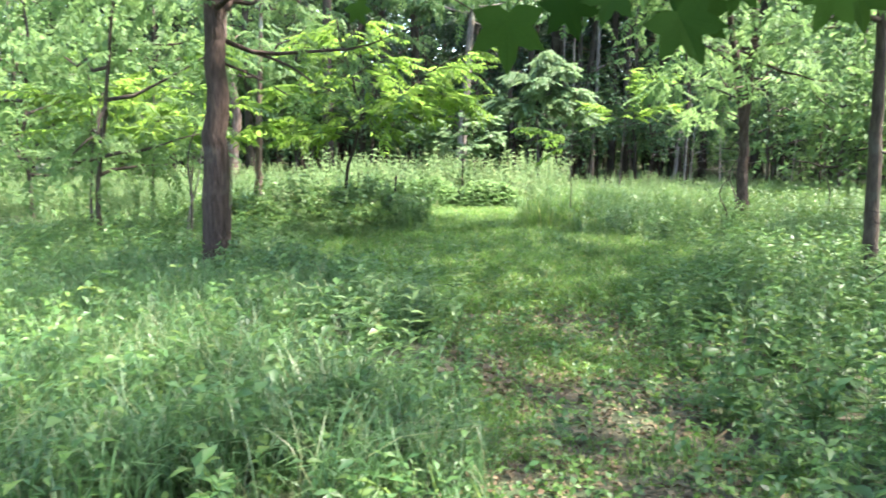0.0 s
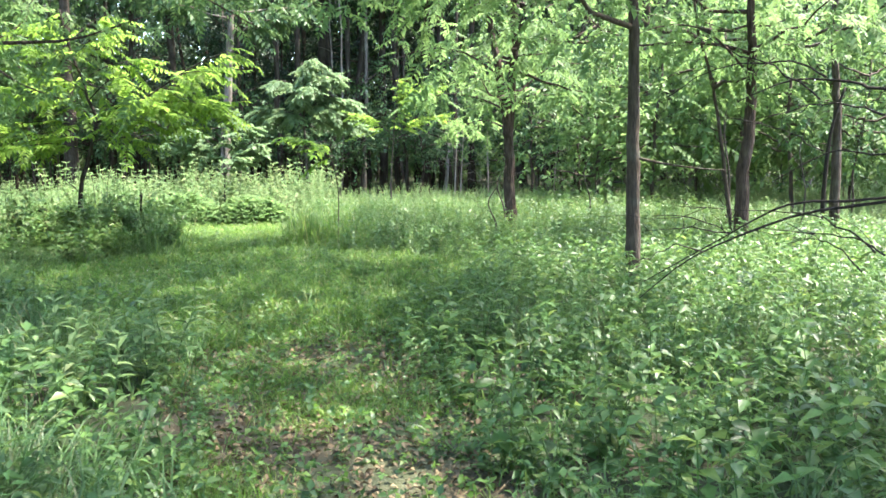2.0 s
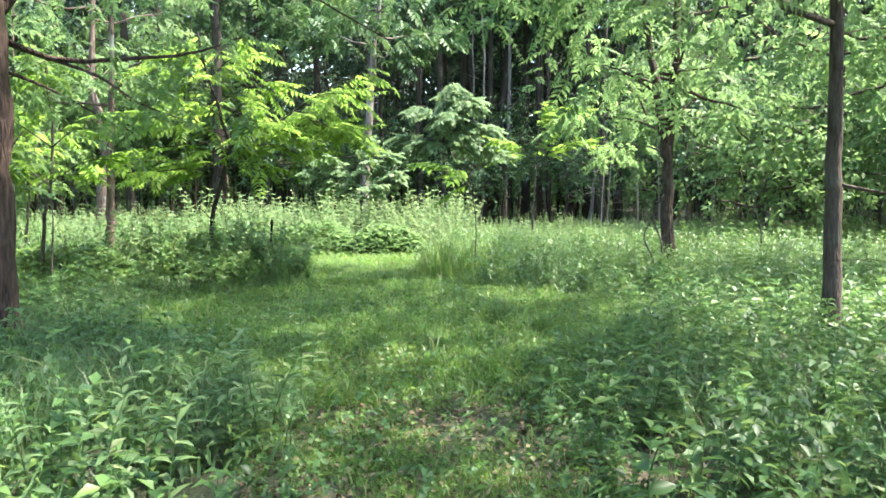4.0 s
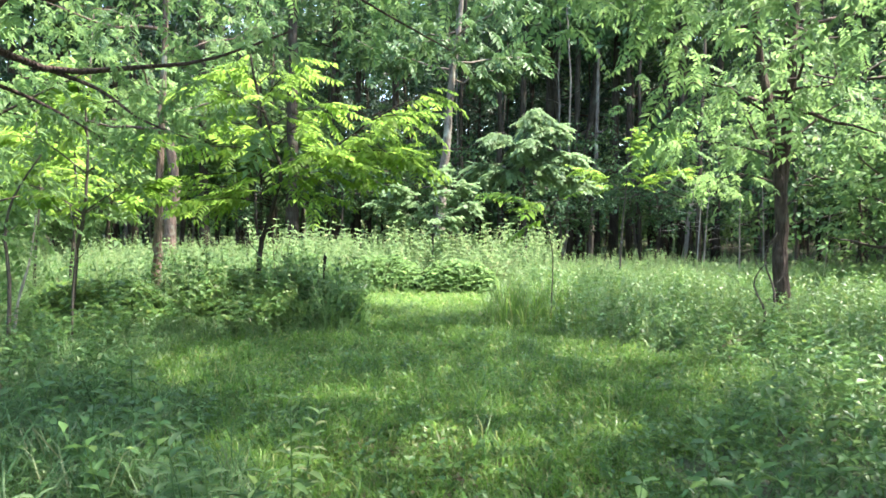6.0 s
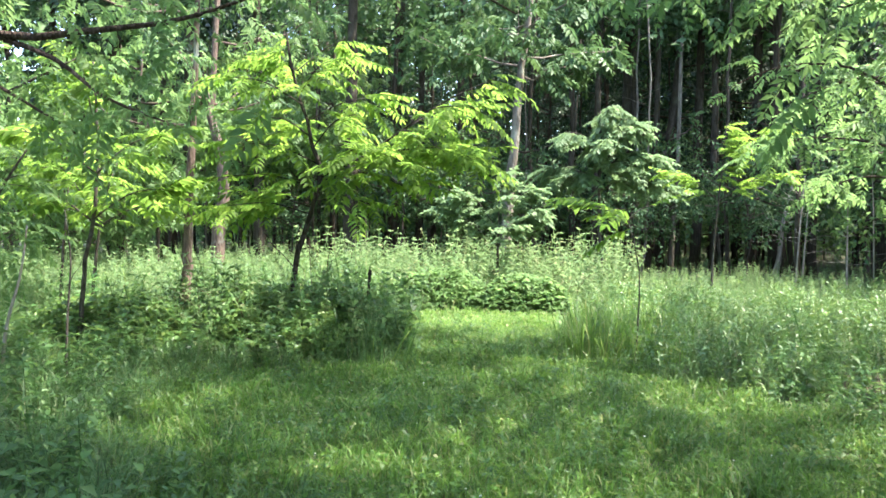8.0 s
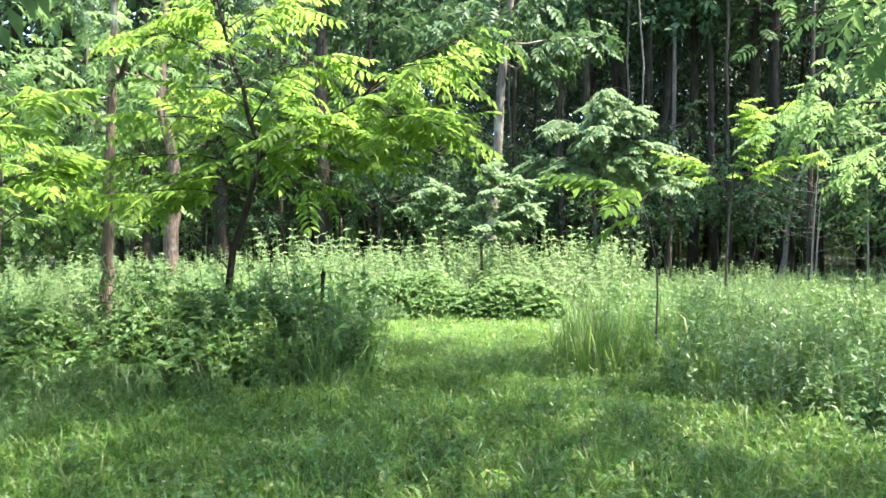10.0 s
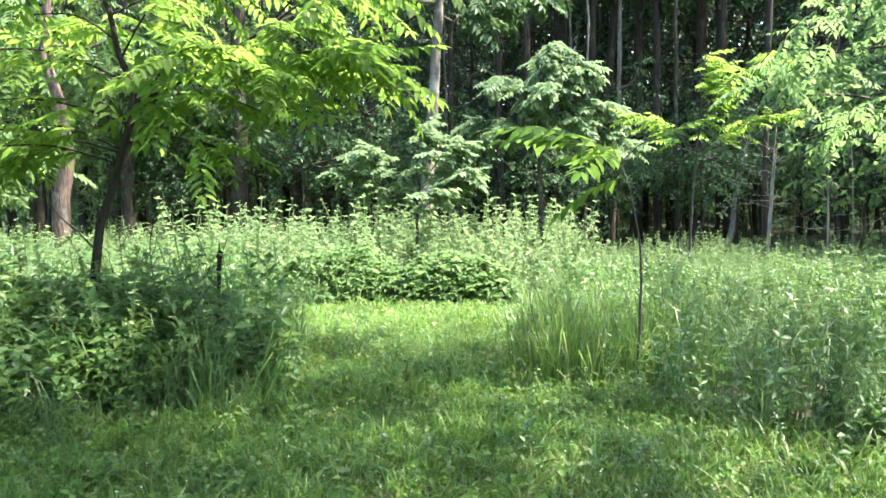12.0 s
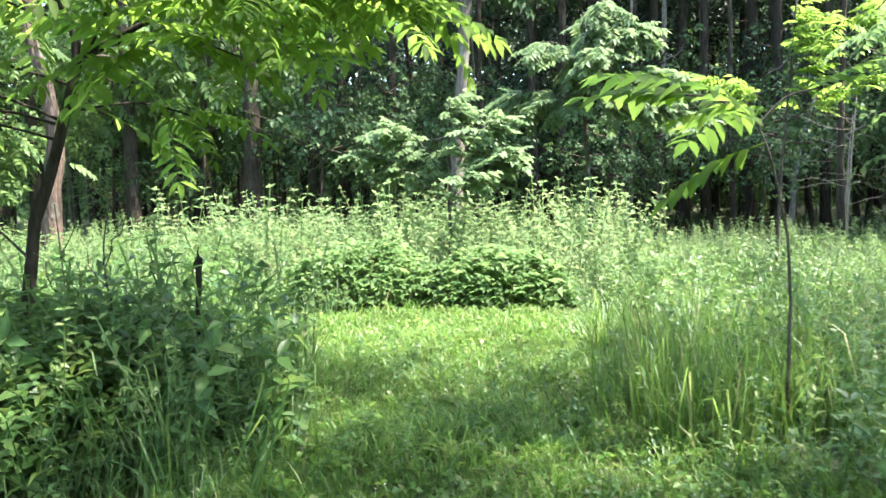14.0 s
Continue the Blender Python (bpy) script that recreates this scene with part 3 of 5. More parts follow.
shade_tree("tree", "tall tree with grey bark beyond the brush",
           [(8.65, 14.2, -0.05), (8.6, 14.2, 2.0), (8.5, 14.2, 3.7), (8.6, 14.2, 9.0)], 0.09, BARK_SMOOTH,
           5.0, 9.0, 10, 2.2, 300, 0.4, FRONDS_FINE, LIGHTCANOPY, 28)
shade_tree("tree", "thin leaning young tree in the brush",
           [(6.75, 14.0, -0.05), (6.66, 14.0, 0.6), (6.4, 14.0, 2.2), (5.96, 14.0, 3.9), (5.8, 14.0, 6.0)], 0.04, BARK_SMOOTH,
           3.0, 5.8, 6, 1.2, 160, 0.35, FRONDS_FINE, LIGHTCANOPY, 29)
shade_tree("tree", "thin crooked young tree with sparse leaves",
           [(-6.5, 12.0, -0.05), (-6.55, 12.0, 0.8), (-6.3, 12.0, 2.4), (-6.1, 12.0, 4.0), (-6.0, 12.0, 6.5)], 0.045, BARK_SMOOTH,
           1.7, 6.0, 10, 1.5, 360, 0.38, FRONDS_FINE, LIGHTCANOPY, 30)
# trees out of view, added so that their overhanging crowns shade the walk
for i, (x, y, r, reach) in enumerate([(5.9, 6.8, 0.14, 4.4), (4.6, 1.6, 0.16, 4.4), (9.0, 2.5, 0.17, 3.6), (-5.8, 3.6, 0.18, 3.2), (1.6, -2.6, 0.2, 3.6), (-2.5, -5.0, 0.2, 3.2), (10.5, -1.5, 0.18, 3.2)]):
    shade_tree("tree", "woodland tree with a leafy overhanging crown",
               [(x, y, -0.05), (x + 0.05, y, 2.0), (x - 0.1, y + 0.1, 5.0), (x, y, 11.0)], r, BARK,
               5.0, 10.8, 17, reach, 400, 0.44, FRONDS_FINE, CANOPY, 40 + i, shade_roof=[1600, 2000, 500, 400, 600, 300, 300][i],
               high=[[(5.8, 6.8, 6.0), (4.0, 6.2, 7.0), (2.4, 5.6, 7.4), (0.6, 5.2, 7.4)], [(5.8, 6.8, 6.6), (4.0, 5.4, 7.4), (2.4, 4.4, 7.8), (1.2, 3.8, 7.8)]] if i == 0 else (), shade_fronds=150)


# ---- young trees with compound leaves ----
frond_tree("sapling", "young tree with a dark crooked stem and feathery compound leaves",
           [(-3.56, 14.98, -0.03), (-3.56, 14.98, 0.5), (-3.53, 15.0, 1.0), (-3.4, 15.07, 1.55), (-3.27, 15.14, 2.07), (-3.38, 15.14, 2.4), (-3.44, 15.14, 2.68), (-3.62, 15.12, 3.25), (-3.7, 15.1, 3.75)],
           0.04, BARK_DARK,
           [([(-3.28, 15.13, 2.04), (-2.8, 15.2, 2.27), (-2.3, 15.3, 2.6), (-1.8, 15.4, 2.95), (-1.25, 15.5, 3.2)], 0.022),
            ([(-2.8, 15.2, 2.27), (-2.2, 15.1, 2.35), (-1.7, 15.0, 2.35), (-1.35, 14.9, 2.2)], 0.012),
            ([(-2.8, 15.2, 2.27), (-2.3, 15.6, 2.4), (-1.7, 15.8, 2.4)], 0.011),
            ([(-2.3, 15.3, 2.6), (-1.9, 15.05, 2.8), (-1.4, 14.85, 2.8)], 0.01),
            ([(-2.3, 15.3, 2.6), (-2.0, 15.7, 2.85), (-1.6, 15.95, 2.95)], 0.01),
            ([(-2.8, 15.2, 2.27), (-2.4, 14.75, 2.28), (-1.95, 14.4, 2.1)], 0.01),
            ([(-2.3, 15.3, 2.6), (-2.0, 14.9, 2.5), (-1.6, 14.55, 2.25)], 0.01),
            ([(-3.2, 15.15, 2.1), (-2.75, 14.7, 2.3), (-2.4, 14.35, 2.3)], 0.01),
            ([(-3.3, 15.1, 1.95), (-2.95, 14.9, 2.05), (-2.5, 14.75, 2.05), (-2.1, 14.7, 1.9)], 0.01),
            ([(-3.34, 15.1, 1.75), (-3.0, 15.25, 1.8), (-2.7, 15.3, 1.72)], 0.008),
            ([(-3.36, 15.1, 1.7), (-3.8, 15.0, 1.88), (-4.3, 14.95, 1.85)], 0.01),
            ([(-3.38, 15.1, 1.68), (-3.9, 15.25, 1.8), (-4.5, 15.4, 1.75), (-4.9, 15.5, 1.6)], 0.01),
            ([(-3.32, 15.12, 1.9), (-3.8, 14.8, 2.05), (-4.4, 14.6, 2.0)], 0.01),
            ([(-3.4, 15.1, 1.6), (-3.75, 14.75, 1.72), (-4.15, 14.5, 1.68)], 0.009),
            ([(-3.32, 15.14, 2.2), (-3.75, 14.9, 2.4), (-4.3, 14.7, 2.4)], 0.01),
            ([(-3.36, 15.14, 2.4), (-3.0, 14.85, 2.65), (-2.65, 14.6, 2.7)], 0.01),
            ([(-3.38, 15.14, 2.5), (-3.8, 15.3, 2.75), (-4.25, 15.4, 2.8)], 0.01),
            ([(-3.45, 15.14, 2.7), (-3.1, 15.4, 2.95), (-2.7, 15.6, 3.05)], 0.01),
            ([(-3.5, 15.12, 2.9), (-3.9, 14.9, 3.15), (-4.35, 14.8, 3.2)], 0.011),
            ([(-3.52, 15.12, 3.05), (-3.2, 14.9, 3.3), (-2.85, 14.75, 3.35)], 0.01),
            ([(-3.56, 15.1, 3.3), (-3.95, 15.2, 3.5), (-4.3, 15.3, 3.5)], 0.01),
            ([(-3.56, 15.1, 3.3), (-3.35, 15.4, 3.6), (-3.1, 15.5, 3.75)], 0.009)],
           345, 0.52, 61, FROND, 8, wide=0.36, leaflet=0.235, tilt=-0.08, twigs=[[(-3.54, 15.0, 0.95), (-3.66, 14.95, 1.1), (-3.8, 14.9, 1.25), (-3.86, 14.9, 1.4)]])
frond_tree("sapling", "slim young tree with long arching compound leaves beside the mouth",
           [(0.42, 15.16, -0.03), (0.44, 15.15, 0.5), (0.44, 15.2, 0.95), (0.36, 15.22, 1.4), (0.24, 15.24, 1.68)],
           0.011, TWIG, [([(0.28, 15.24, 1.58), (0.1, 15.2, 1.68), (-0.05, 15.15, 1.7)], 0.007), ([(0.3, 15.23, 1.54), (0.45, 15.3, 1.68), (0.6, 15.3, 1.72)], 0.007)],
           10, 0.52, 62, FROND, 7, wide=0.44)
frond_tree("sapling", "young tree with layered compound leaves in dappled light",
           [(-5.5, 13.7, -0.03), (-5.45, 13.7, 0.8), (-5.3, 13.7, 1.6), (-5.25, 13.7, 2.4), (-5.3, 13.7, 3.2)],
           0.03, TWIG,
           [([(-5.33, 13.7, 1.5), (-4.9, 13.8, 1.8), (-4.5, 14.0, 1.85)], 0.011), ([(-5.33, 13.7, 1.5), (-5.7, 13.5, 1.8), (-6.3, 13.4, 1.9)], 0.011),
            ([(-5.27, 13.7, 2.0), (-4.8, 13.6, 2.3), (-4.3, 13.5, 2.4)], 0.011), ([(-5.27, 13.7, 2.0), (-5.9, 13.8, 2.4), (-6.4, 13.9, 2.5)], 0.011),
            ([(-5.27, 13.7, 2.5), (-5.1, 13.3, 2.9), (-4.9, 13.0, 3.1)], 0.01)],
           75, 0.5, 63, FROND)
for _x, _y, _h, _s in ((-7.3, 13.0, 3.0, 67), (-6.9, 15.8, 2.8, 68), (-8.2, 16.8, 3.2, 69)):
    frond_tree("sapling", "young tree with layered compound leaves in dappled light",
               [(_x, _y, -0.03), (_x + 0.05, _y, _h * 0.3), (_x + 0.15, _y, _h * 0.6), (_x + 0.1, _y, _h)], 0.028, TWIG,
               [([(_x + 0.1 + 0.0, _y, _h * 0.5), (_x + 0.1 + dx * 0.5, _y + dy * 0.5, _h * 0.55 + dz), (_x + 0.1 + dx, _y + dy, _h * 0.56 + dz)], 0.011)
                for dx, dy, dz in ((0.9, 0.1, 0.1), (-0.9, 0.2, 0.1), (0.5, -0.7, 0.5), (-0.5, -0.6, 0.6), (0.1, 0.8, 0.8))],
               60, 0.5, _s, FROND, 7, 0)
frond_tree("sapling", "spreading young tree with pale drooping compound leaves",
           [(-0.25, 23.9, -0.03), (-0.3, 23.85, 1.2), (-0.35, 23.8, 2.4), (-0.35, 23.8, 3.9)],
           0.05, TWIG,
           [([(-0.35, 23.8, 2.2), (0.35, 23.6, 2.5), (1.05, 23.5, 2.3)], 0.014), ([(-0.35, 23.8, 2.6), (0.25, 23.6, 3), (0.85, 23.5, 2.9)], 0.014),
            ([(-0.35, 23.8, 2.4), (-0.95, 23.6, 2.7), (-1.45, 23.5, 2.7)], 0.014), ([(-0.35, 23.8, 3), (0.05, 23.5, 3.5), (0.35, 23.4, 3.6)], 0.012),
            ([(-0.35, 23.8, 3), (-0.75, 23.5, 3.4), (-1.15, 23.4, 3.4)], 0.012), ([(-0.35, 23.8, 2.8), (-0.25, 23.3, 3.2), (-0.15, 23, 3.2)], 0.012),
            ([(-0.35, 23.8, 3.3), (0.0, 23.5, 3.7), (0.3, 23.4, 3.6)], 0.012), ([(-0.35, 23.8, 2.5), (-0.8, 23.4, 2.6), (-1.2, 23.3, 2.4)], 0.012),
            ([(-0.35, 23.8, 2.7), (0.1, 23.3, 2.8), (0.45, 23.2, 2.6)], 0.012), ([(-0.35, 23.8, 3.4), (-0.2, 23.6, 3.9), (-0.1, 23.5, 4.0)], 0.011)],
           400, 0.5, 64, PALE, 8, 0, wide=0.5, leaflet=0.26, tilt=-0.35)
frond_tree("shrub", "pale green leafy shrub in full sun before the wood",
           [(-2.2, 21.75, -0.03), (-2.2, 21.72, 0.95), (-2.18, 21.7, 1.65), (-2.16, 21.7, 2.45)],
           0.03, TWIG,
           [([(-2.2, 21.7, 1.05), (-1.7, 21.6, 1.55), (-1.3, 21.5, 1.75)], 0.01), ([(-2.2, 21.7, 1.05), (-2.8, 21.6, 1.55), (-3.2, 21.5, 1.75)], 0.01),
            ([(-2.2, 21.7, 1.35), (-1.8, 21.5, 1.95), (-1.5, 21.4, 2.15)], 0.01), ([(-2.2, 21.7, 1.35), (-2.6, 21.5, 1.95), (-2.9, 21.4, 2.05)], 0.01),
            ([(-2.2, 21.7, 0.95), (-2, 21.3, 1.35), (-1.8, 21.1, 1.45)], 0.01)],
           240, 0.38, 65, PALE, 6, 0, wide=0.62)
frond_tree("sapling", "slender young tree with light yellow-green leaves",
           [(1.7, 20.6, -0.03), (1.72, 20.6, 1.0), (1.8, 20.6, 2.0), (1.9, 20.6, 3.2)],
           0.025, TWIG,
           [([(1.8, 20.6, 1.9), (1.3, 20.4, 2.3), (0.9, 20.3, 2.4)], 0.01), ([(1.8, 20.6, 1.9), (2.4, 20.4, 2.3), (2.9, 20.3, 2.3)], 0.01),
            ([(1.85, 20.6, 2.4), (2.2, 20.3, 2.9), (2.6, 20.1, 3.0)], 0.01)],
           110, 0.36, 66, FROND, 7, 0)


# ---- the wood beyond: a few kinds of tall tree and understory tree, repeated ----
def branched_trunk(rng, root, P, r0, bark, limbs, q):
    """A trunk that carries its limbs, as one mesh."""
    Q = dense(P, 16)
    Q[1:-1, :2] += rng.normal(0, 0.02, (14, 2))
    rad = np.linspace(r0, r0 * 0.35, 16)
    rad[0] *= 1.35
    V, F = merge([tube(Q, rad, 9, 0.04, rng)] + [tube(L, np.linspace(q, q * 0.3, len(L)), 4) for L in limbs])
    part("trunk", mesh_np("trunk", V, F, bark, True), root)


def forest_kind(seed, height, r0, z0, reach, leaves, size, shapes, mat, bark, label, name="tree"):
    rng = np.random.default_rng(seed)
    root = thing(name, 0, -60 - seed, 0, label, "tree", "trees of the wood")
    root.location = (0, 0, 0)
    P = np.array([(0, 0, -0.1), (rng.normal(0, 0.1), rng.normal(0, 0.1), height * 0.3), (rng.normal(0, 0.25), rng.normal(0, 0.25), height * 0.65), (rng.normal(0, 0.35), rng.normal(0, 0.35), height)])
    limbs = crown_limbs(rng, dense(P, 10), z0, height * 0.97, 13, reach)
    branched_trunk(rng, root, P, r0, bark, limbs, 0.035)
    V, F = crown_mesh(rng, limbs, leaves, size, shapes, (0.4, 0.4, 0.35))
    # larger sprays added to the upper crown to keep sun out of the wood
    if height > 10:
        V, F = merge([(V, F), crown_mesh(rng, limbs[6:], 330, 0.85, SPRAYS, (0.7, 0.7, 0.6))])
    part("crown", mesh_np("crown", V, F, mat), root)
    return root


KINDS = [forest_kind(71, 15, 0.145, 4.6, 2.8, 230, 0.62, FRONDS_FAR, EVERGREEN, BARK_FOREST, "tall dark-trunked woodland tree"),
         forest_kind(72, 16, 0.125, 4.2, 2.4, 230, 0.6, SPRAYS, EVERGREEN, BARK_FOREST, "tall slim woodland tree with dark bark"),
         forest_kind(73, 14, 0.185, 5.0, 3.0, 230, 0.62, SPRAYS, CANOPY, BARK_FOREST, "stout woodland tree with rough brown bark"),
         forest_kind(74, 13, 0.1, 3.8, 2.2, 210, 0.6, FRONDS_FAR, CANOPY, BARK_SMOOTH, "slim woodland tree with a leafy crown")]
LOW = [forest_kind(81, 5.5, 0.045, 0.9, 1.5, 330, 0.5, SPRAYS, LIGHTCANOPY, BARK_SMOOTH, "small understory tree with light green leaves"),
       forest_kind(82, 6.5, 0.05, 1.2, 1.7, 330, 0.5, FRONDS_FAR, LIGHTCANOPY, BARK_SMOOTH, "understory tree with layered green leaves"),
       forest_kind(83, 4.2, 0.035, 0.6, 1.2, 260, 0.42, SPRAYS, CANOPY, BARK_SMOOTH, "low leafy understory tree in shade"),
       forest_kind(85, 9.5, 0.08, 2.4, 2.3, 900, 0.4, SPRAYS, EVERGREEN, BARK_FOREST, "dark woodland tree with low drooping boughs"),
       forest_kind(84, 7.5, 0.05, 2.3, 1.9, 420, 0.46, FRONDS_FAR, LIGHTCANOPY, BARK_SMOOTH, "slim understory tree with high layered leaves")]


def pole_kind(seed, height, r0, bark, label):
    rng = np.random.default_rng(seed)
    root = thing("dead_tree", 0, 0, 0, label, "tree", "bare trees in the wood")
    limbs = [bent(rng, (0, 0, z), (np.cos(a) * 0.7, np.sin(a) * 0.7, z + 0.25), 4) for z, a in zip(rng.uniform(1.2, height * 0.8, 8), rng.uniform(0, 6.28, 8))]
    branched_trunk(rng, root, [(0, 0, -0.1), (rng.normal(0, 0.1), rng.normal(0, 0.1), height * 0.4), (rng.normal(0, 0.3), rng.normal(0, 0.3), height)], r0, bark, limbs, 0.012)
    return root


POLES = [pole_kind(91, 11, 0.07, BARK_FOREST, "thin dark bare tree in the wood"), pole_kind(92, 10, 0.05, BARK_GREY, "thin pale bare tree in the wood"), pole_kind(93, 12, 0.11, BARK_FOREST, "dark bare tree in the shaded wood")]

R2 = np.random.default_rng(5)
_used = []


def plant_out(kinds, spots, rng, lo=0.85, hi=1.2):
    for x, y in spots:
        k = kinds[rng.integers(0, len(kinds))]
        s = rng.uniform(lo, hi)
        m = pose(x, y, 0, 0, 0, rng.uniform(0, 360)) @ Matrix.Scale(s, 4)
        if id(k) in _used:
            copy_thing(k, m)
        else:
            _used.append(id(k))
            k.matrix_basis = m
            k.scale = (1, 1, 1)


def spots_in(rng, n, x0, x1, y0, y1, apart, keep=lambda x, y: True):
    out = []
    for _ in range(n * 30):
        x, y = rng.uniform(x0, x1), rng.uniform(y0, y1)
        if keep(x, y) and all((x - a) ** 2 + (y - b) ** 2 > apart**2 for a, b in out):
            out.append((x, y))
            if len(out) == n:
                break
    return out


def tall_trunk(x, y, r, lean, seed):
    """A tall woodland tree, bare to a great height."""
    rng = np.random.default_rng(seed)
    root = thing("tree", x, y, 0, "tall straight woodland tree bare below its crown", "tree", "trees of the wood")
    P = np.array([(0, 0, -0.1), (lean * 0.2, 0.0, 3.0), (lean * 0.6, 0.05, 6.5), (lean, 0.1, 10.0), (lean * 1.2, 0.1, 16.0)])
    limbs = crown_limbs(rng, dense(P, 10), 8.8, 15.5, 10, 2.8)
    snags = [bent(rng, (lean * z / 10, 0, z), (lean * z / 10 + np.cos(a) * 0.8, np.sin(a) * 0.8, z + rng.normal(0, 0.15)), 4) for z, a in zip(rng.uniform(2.5, 8.5, 7), rng.uniform(0, 6.28, 7))]
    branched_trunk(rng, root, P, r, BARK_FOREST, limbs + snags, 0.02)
    V, F = crown_mesh(rng, limbs, 230, 0.85, SPRAYS, (0.6, 0.6, 0.5))
    part("crown", mesh_np("crown", V, F, CANOPY), root, "dark green leaves")


for _i, (_x, _y, _r, _l) in enumerate([(0.1, 33.0, 0.25, 0.1), (0.45, 32.6, 0.11, -0.2), (1.2, 33.0, 0.17, 0.9), (2.35, 33.0, 0.18, 0.1), (2.8, 32.0, 0.12, -0.1), (4.05, 33.0, 0.2, 0.1),
                                       (4.65, 32.5, 0.22, -0.2), (5.6, 32.0, 0.14, 0.1), (-0.75, 31.2, 0.14, 0.1), (-1.4, 31.0, 0.11, -0.2), (-5.2, 32.0, 0.16, 0.1), (-6.5, 32.0, 0.14, 0.0), (-7.35, 32.0, 0.15, 0.2),
                                       (-7.7, 28.5, 0.22, 0.1), (-10.3, 28.0, 0.17, -0.2), (-12.4, 27.5, 0.15, 0.1), (-15.6, 28.5, 0.2, 0.1), (-16.7, 28.0, 0.16, -0.1), (-18.2, 28.8, 0.18, 0.2), (7.4, 31.5, 0.18, 0.1), (9.6, 30.5, 0.15, -0.2), (12.0, 31.0, 0.2, 0.1)]):
    tall_trunk(_x, _y, _r, _l, 300 + _i)
plant_out(KINDS, spots_in(R2, 90, -30, 32, 27.0, 60, 2.0, lambda x, y: abs(x - 0.3) + 0.2 * y < 40 and (y > 35.5 or abs(x) > 11)), R2)
# side trees, and unseen ones behind the start, added for shade
plant_out(KINDS, spots_in(R2, 13, -30, -12, 4, 24, 3.2) + spots_in(R2, 12, 19, 32, 2, 24, 3.4) + spots_in(R2, 12, -25, 25, -22, -8, 4), R2)
plant_out(POLES, spots_in(R2, 130, -20, 24, 29.0, 48, 0.8), R2, 0.7, 1.2)
plant_out(LOW[:3], spots_in(R2, 24, 6.0, 17, 18.8, 27.5, 1.2) + spots_in(R2, 5, 10, 16, 16.5, 20, 1.6) + spots_in(R2, 6, -18, -11.5, 19.5, 27.0, 1.6) + spots_in(R2, 4, -15, -9.5, 11, 17, 2.0), R2, 0.75, 1.15)
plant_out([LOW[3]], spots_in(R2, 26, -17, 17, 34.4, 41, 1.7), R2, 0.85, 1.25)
plant_out([LOW[4]], spots_in(R2, 6, -16, 16, 27.5, 33, 1.9, lambda x, y: abs(x - 0.5) > 9.0), R2, 0.75, 1.15)
plant_out([LOW[2]], spots_in(R2, 20, -11, 10, 28.6, 32.6, 1.2), R2, 0.65, 1.2)
# light-leaved trees mixed in: their leaf colour stands in for sunlit gaps
plant_out([LOW[2], LOW[0]], spots_in(R2, 85, -26, 30, 37, 58, 1.8), R2, 0.7, 1.2)
# far woods that close the view
_far = np.random.default_rng(17)
_p = np.stack([_far.uniform(-75, 75, 15000), _far.uniform(56, 74, 15000), _far.uniform(0, 1, 15000) ** 1.4 * 15], -1)
_T, _F0 = SPRAYS[0]
stuff("far_woods", scatter(_T, _F0, _p, turns(_far.uniform(0, 6.28, 15000), _far.normal(-0.3, 0.4, 15000)), _far.uniform(1.5, 3.0, 15000)), CANOPY, "distant dark green woodland foliage", "woods")

# the wood goes on beyond as a dark rise of crowns
_a = np.linspace(0, 2 * np.pi, 241)[:-1]
_top = 9 + 2.2 * np.sin(_a * 23) + 1.6 * np.sin(_a * 57 + 1) + _far.normal(0, 0.8, 240)
_ring = np.concatenate([np.stack([np.cos(_a) * 92, 12 + np.sin(_a) * 92, z], -1) for z in (0 * _a - 0.5, _top * 0.5, _top)])
_ring[240:480, :2] = (_ring[240:480, :2] - (0, 12)) * (1 + _far.normal(0, 0.012, (240, 1))) + (0, 12)
_j = np.arange(240)
_q = (_j + 1) % 240
_RF = np.concatenate([np.concatenate([np.stack([_j + o, _q + o, _q + o + 240], -1), np.stack([_j + o, _q + o + 240, _j + o + 240], -1)]) for o in (0, 240)])
tagged(new("backdrop", mesh_np("backdrop", _ring, _RF, CANOPY)), "dark distant woodland edge", "woods", "", "structure")

# ---- ground cover ----
R3 = np.random.default_rng(31)
SHORT = [tuft_shape(R3, 9, 0.075, 1.1, 0.6, 2) for _ in range(6)]
TUFTS = [tuft_shape(R3, 11, 0.02, 0.16, 0.55, 3) for _ in range(6)]
LAWN = [tuft_shape(R3, 9, 0.055, 0.5, 0.6, 3) for _ in range(6)]
REEDS = [tuft_shape(R3, 11, 0.014, 0.12, 0.3, 3) for _ in range(5)]
CLOVER = [weed_shape(R3, 2, 0.42, 0.8, 3, 20, 0, 0.02, 0.9) for _ in range(4)]
WEEDS_MID = [weed_shape(R3, n, l, w, p, 20, 1) for n, l, w, p in ((5, 0.30, 0.5, 2), (6, 0.26, 0.42, 2), (4, 0.34, 0.55, 3), (7, 0.24, 0.38, 2), (5, 0.3, 0.6, 3))]
WEEDS_TALL = [weed_shape(R3, n, l, w, p, 20, 1) for n, l, w, p in ((8, 0.16, 0.42, 2), (7, 0.19, 0.5, 2), (9, 0.14, 0.36, 3), (6, 0.2, 0.45, 3))]
WEEDS_FAR = [weed_shape(R3, n, l, w, p, 16, 0) for n, l, w, p in ((11, 0.11, 0.45, 2), (13, 0.1, 0.42, 2), (9, 0.12, 0.5, 3), (14, 0.09, 0.36, 2), (10, 0.11, 0.55, 3))]

